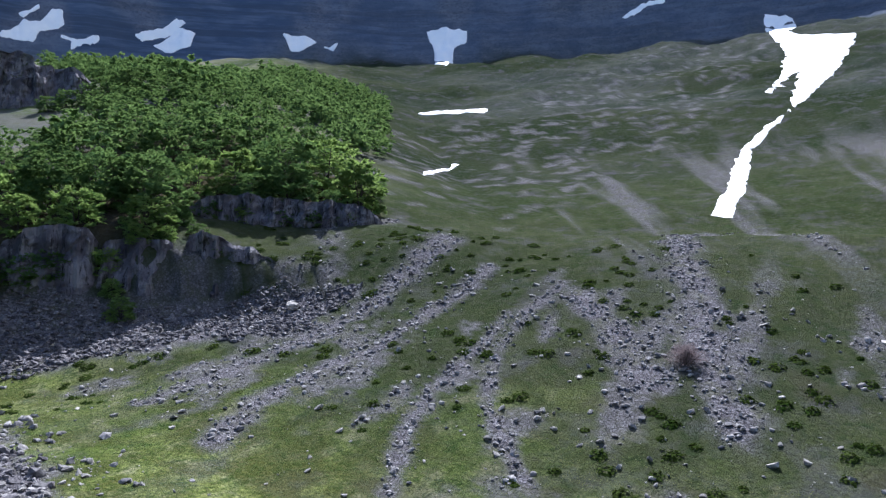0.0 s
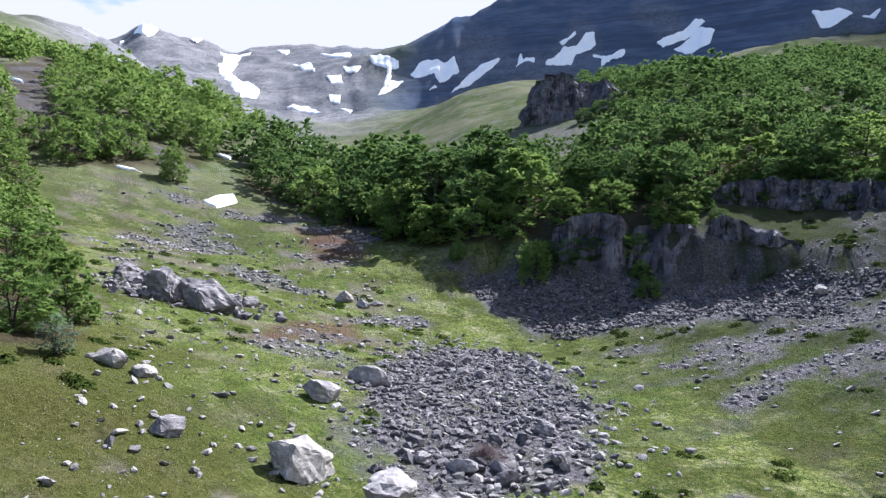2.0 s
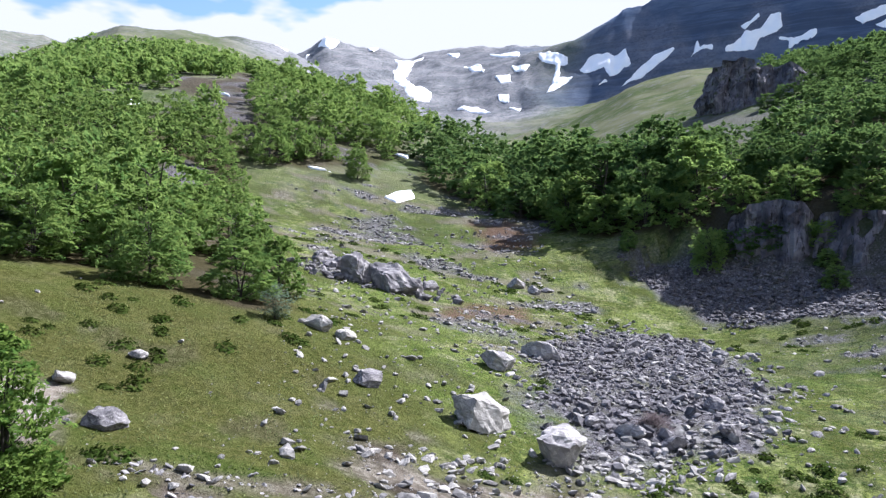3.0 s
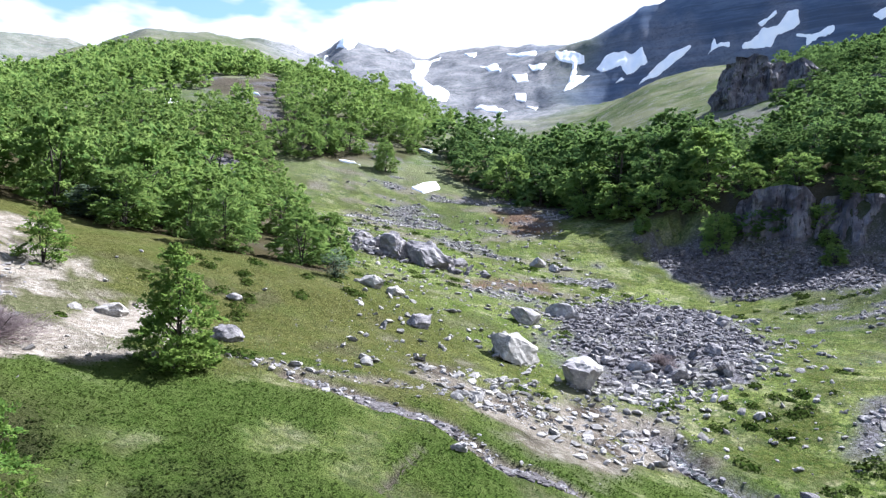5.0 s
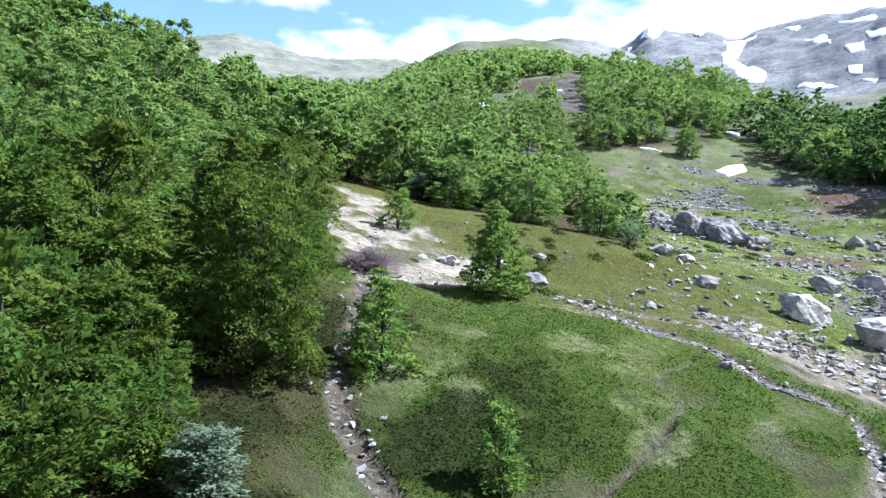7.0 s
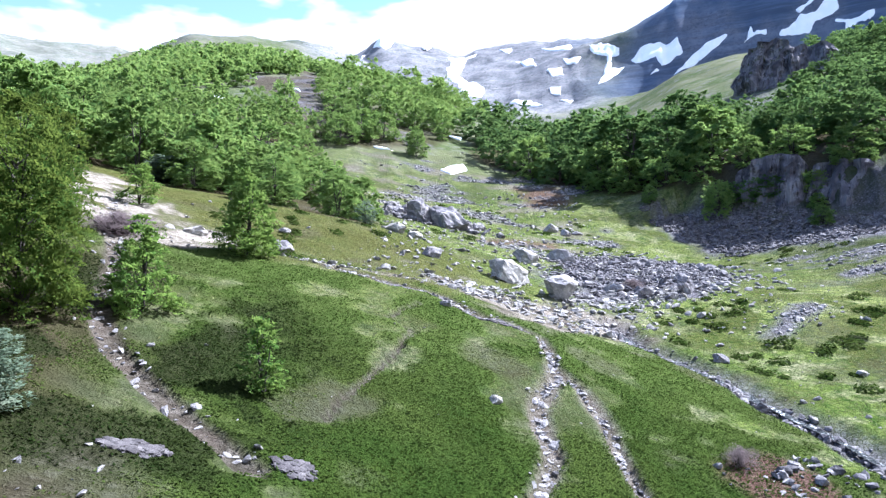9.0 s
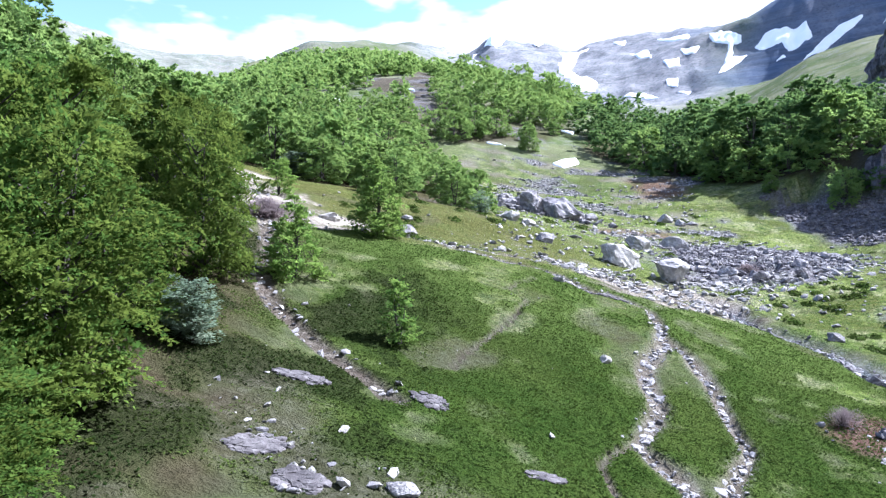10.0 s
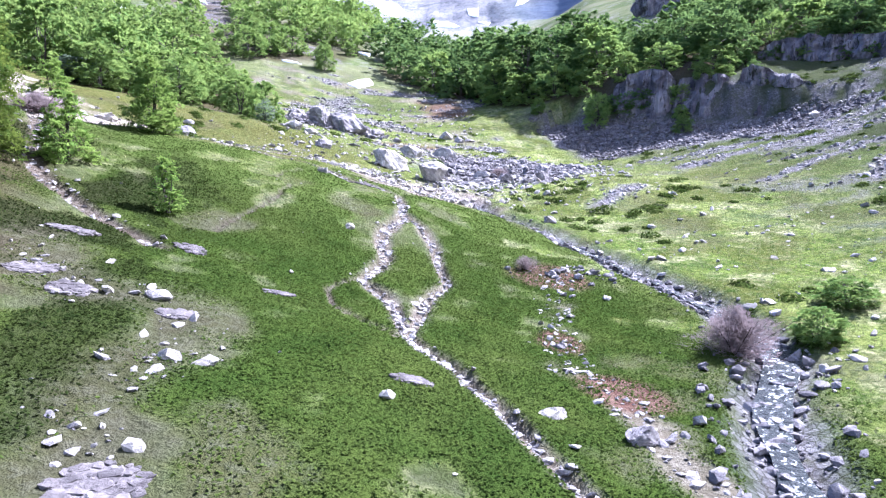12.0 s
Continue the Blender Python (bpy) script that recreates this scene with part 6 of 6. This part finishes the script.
plant(WOOD_KNOLL, 3.5, 604, 5.0, "dark beech thicket on the knoll", "dark green bushy beech above the knoll's cliffs", 112, 190, True)


def far_wood(name, label, region, count, seed, kinds, material, tall=6.0):
    rng2 = np.random.default_rng(seed)
    az_lo, az_hi, r_lo, r_hi = region
    az = np.radians(rng2.uniform(az_lo, az_hi, count))
    r = np.sqrt(rng2.uniform(r_lo ** 2, r_hi ** 2, count))
    x, y = CENTRE[0] + r * np.sin(az), CENTRE[1] + r * np.cos(az)
    far = np.hypot(x + 5, y + 38)
    gaps = fbm(x, y, 30.0, seed, 3)
    keep = gaps > -0.42 + 0.6 * smooth(r_hi * 0.85, r_hi, r)
    if az_lo > 0:
        keep &= (depth_inside(x, y, KNOLL_TOP) > 0) & ((far > 190) | (depth_inside(x, y, WOOD_KNOLL) < 0))
    else:
        keep &= (depth_inside(x, y, CLEARING) < -1.5) & ((depth_inside(x, y, WOOD_WEST) < 0) | (far > 150)) & (depth_inside(x, y, WOOD_NORTH) < 0)
        keep &= (far > 150) | (x < -30)
    x, y = x[keep], y[keep]
    z = ground_height(x, y)
    rows = [(x[k], y[k], z[k] - 0.3, t, t * rng2.uniform(0.85, 1.2), rng2.uniform(0, 6.28), rng2.random()) for k in range(len(x)) for t in (tall * rng2.uniform(0.7, 1.25),)]
    joined_wood(name, label, rows, kinds, material)


KNOLL_TOP = ((110.0, 166.0), (136.0, 205.0), (176.0, 258.0), (230.0, 262.0), (285.0, 205.0), (262.0, 160.0), (130.0, 68.0), (92.0, 46.0), (84.0, 50.0), (112.0, 100.0))
FAR_KINDS = [spray_meshes(q, 340, 0.128, 12, 8, DOME, 1, BEECH, 0.4, 0.15, 0.0) for q in (461, 462, 463)]
far_wood("far_wood", "distant green beech wood covering the western hill", (-66, 3, 118, 310), 2500, 701, FAR_KINDS, BEECH)
far_wood("far_wood", "distant dark beech thicket on the knoll's shoulder", (18, 62, 90, 390), 2000, 702, FAR_KINDS, DARK_BEECH, 5.5)


# low heath and grass, past counting
def low_cover(name, label, material, count, box, seed, key, size, upright):
    rng2 = np.random.default_rng(seed)
    got = rng2.uniform(box[:2], box[2:], (count * 4, 2))
    cover = masks(got[:, 0], got[:, 1])
    value = cover["heath"] * (cover["bilberry"] < 0.35) * (1 - 0.6 * cover["fresh"]) if key == "heath" else np.maximum(cover["heath"], 0.7) * (cover["bilberry"] >= 0.35) * (1 - cover["soil"]) if key == "shaded_heath" else (1 - cover["heath"]) * (1 - cover["litter_and_shade"]) * (1 - cover["dry"] * 0.6) * (1 - 0.9 * cover["soil"]) * (1 - cover["gravel"])
    keep = (value > rng2.uniform(0.25, 0.9, len(got))) & (cover["wood"] < 0) & (cover["stream"] < 0.4)
    x, y = got[keep][:count].T
    n = len(x)
    z = ground_height(x, y) + size * rng2.uniform(0.0, 0.55, n)
    face = np.stack([rng2.normal(0, upright, n), rng2.normal(0, upright, n), np.ones(n)], 1)
    face /= np.linalg.norm(face, axis=1)[:, None]
    along = np.cross(face, rng2.normal(size=(n, 3)))
    along /= np.linalg.norm(along, axis=1)[:, None]
    s = size * rng2.uniform(0.6, 1.5, n)
    v, f = leaf_quads(np.stack([x, y, z], 1), along, face, s, s * (0.30 if key == "lawn" else 0.62))
    tagged(new(name, mesh_of(name, v, f, material)), label, "low plants", kind="stuff")


# heath leaves of the painted shade zone, then those outside it
low_cover("bilberry_scrub", "wiry bilberry along the edge of the wood, shade put into its colour", SHADED_HEATH_LEAF, 26000, (-18, -44, -5, -14), 803, "shaded_heath", 0.075, 0.55)
low_cover("bilberry_heath", "low dark green bilberry shrubs matting the ground", HEATH_LEAF, 90000, (-20, -43, 9, -6), 801, "heath", 0.072, 0.55)
low_cover("meadow_grass", "short yellow-green tufts of alpine grass", GRASS_BLADE, 52000, (-18, -43, 34, 34), 802, "lawn", 0.12, 1.4)


# dark cushions of juniper and bilberry on the stony slopes
def cushions(name, label, count, box, seed, material, big, test):
    rng2 = np.random.default_rng(seed)
    got = rng2.uniform(box[:2], box[2:], (count * 12, 2))
    cover = masks(got[:, 0], got[:, 1])
    keep = (fbm(got[:, 0], got[:, 1], 7.0, seed, 3) > test) & (cover["wood"] < -1) & (cover["gravel"] < 0.45) & (cover["soil"] < 0.5)
    x, y = got[keep][:count].T
    n, per = len(x), 70
    size = big * rng2.uniform(0.35, 1.0, n)
    u = rng2.normal(size=(n, per, 3))
    u[:, :, 2] = np.abs(u[:, :, 2]) * 0.8
    u /= np.linalg.norm(u, axis=2)[:, :, None]
    c = u * size[:, None, None] * np.array([0.62, 0.62, 0.30]) * rng2.uniform(0.7, 1.05, (n, per, 1))
    c[:, :, :2] += rng2.normal(0, 0.12, (n, per, 2)) * size[:, None, None]
    p = c.reshape(-1, 3)
    p[:, 0] += np.repeat(x, per)
    p[:, 1] += np.repeat(y, per)
    p[:, 2] += ground_height(p[:, 0], p[:, 1])
    face = u.reshape(-1, 3) + np.array([0, 0, 0.8]) + rng2.normal(0, 0.3, (n * per, 3))
    face /= np.linalg.norm(face, axis=1)[:, None]
    along = np.cross(face, rng2.normal(size=face.shape))
    along /= np.linalg.norm(along, axis=1)[:, None]
    s = np.repeat(0.10 + 0.13 * size, per) * rng2.uniform(0.6, 1.4, n * per)
    v, f = leaf_quads(p, along, face, s, s * 0.65)
    tagged(new(name, mesh_of(name, v, f, material)), label, "low shrubs", kind="stuff")


cushions("juniper_cushions", "dark green low juniper cushions dotted over the stony slope", 330, (8, -36, 66, 32), 811, HEATH_LEAF, 0.9, -0.12)
cushions("meadow_cushions", "low bilberry cushions dotted over the meadow", 130, (-18, -14, 14, 48), 812, HEATH_LEAF, 0.9, 0.0)
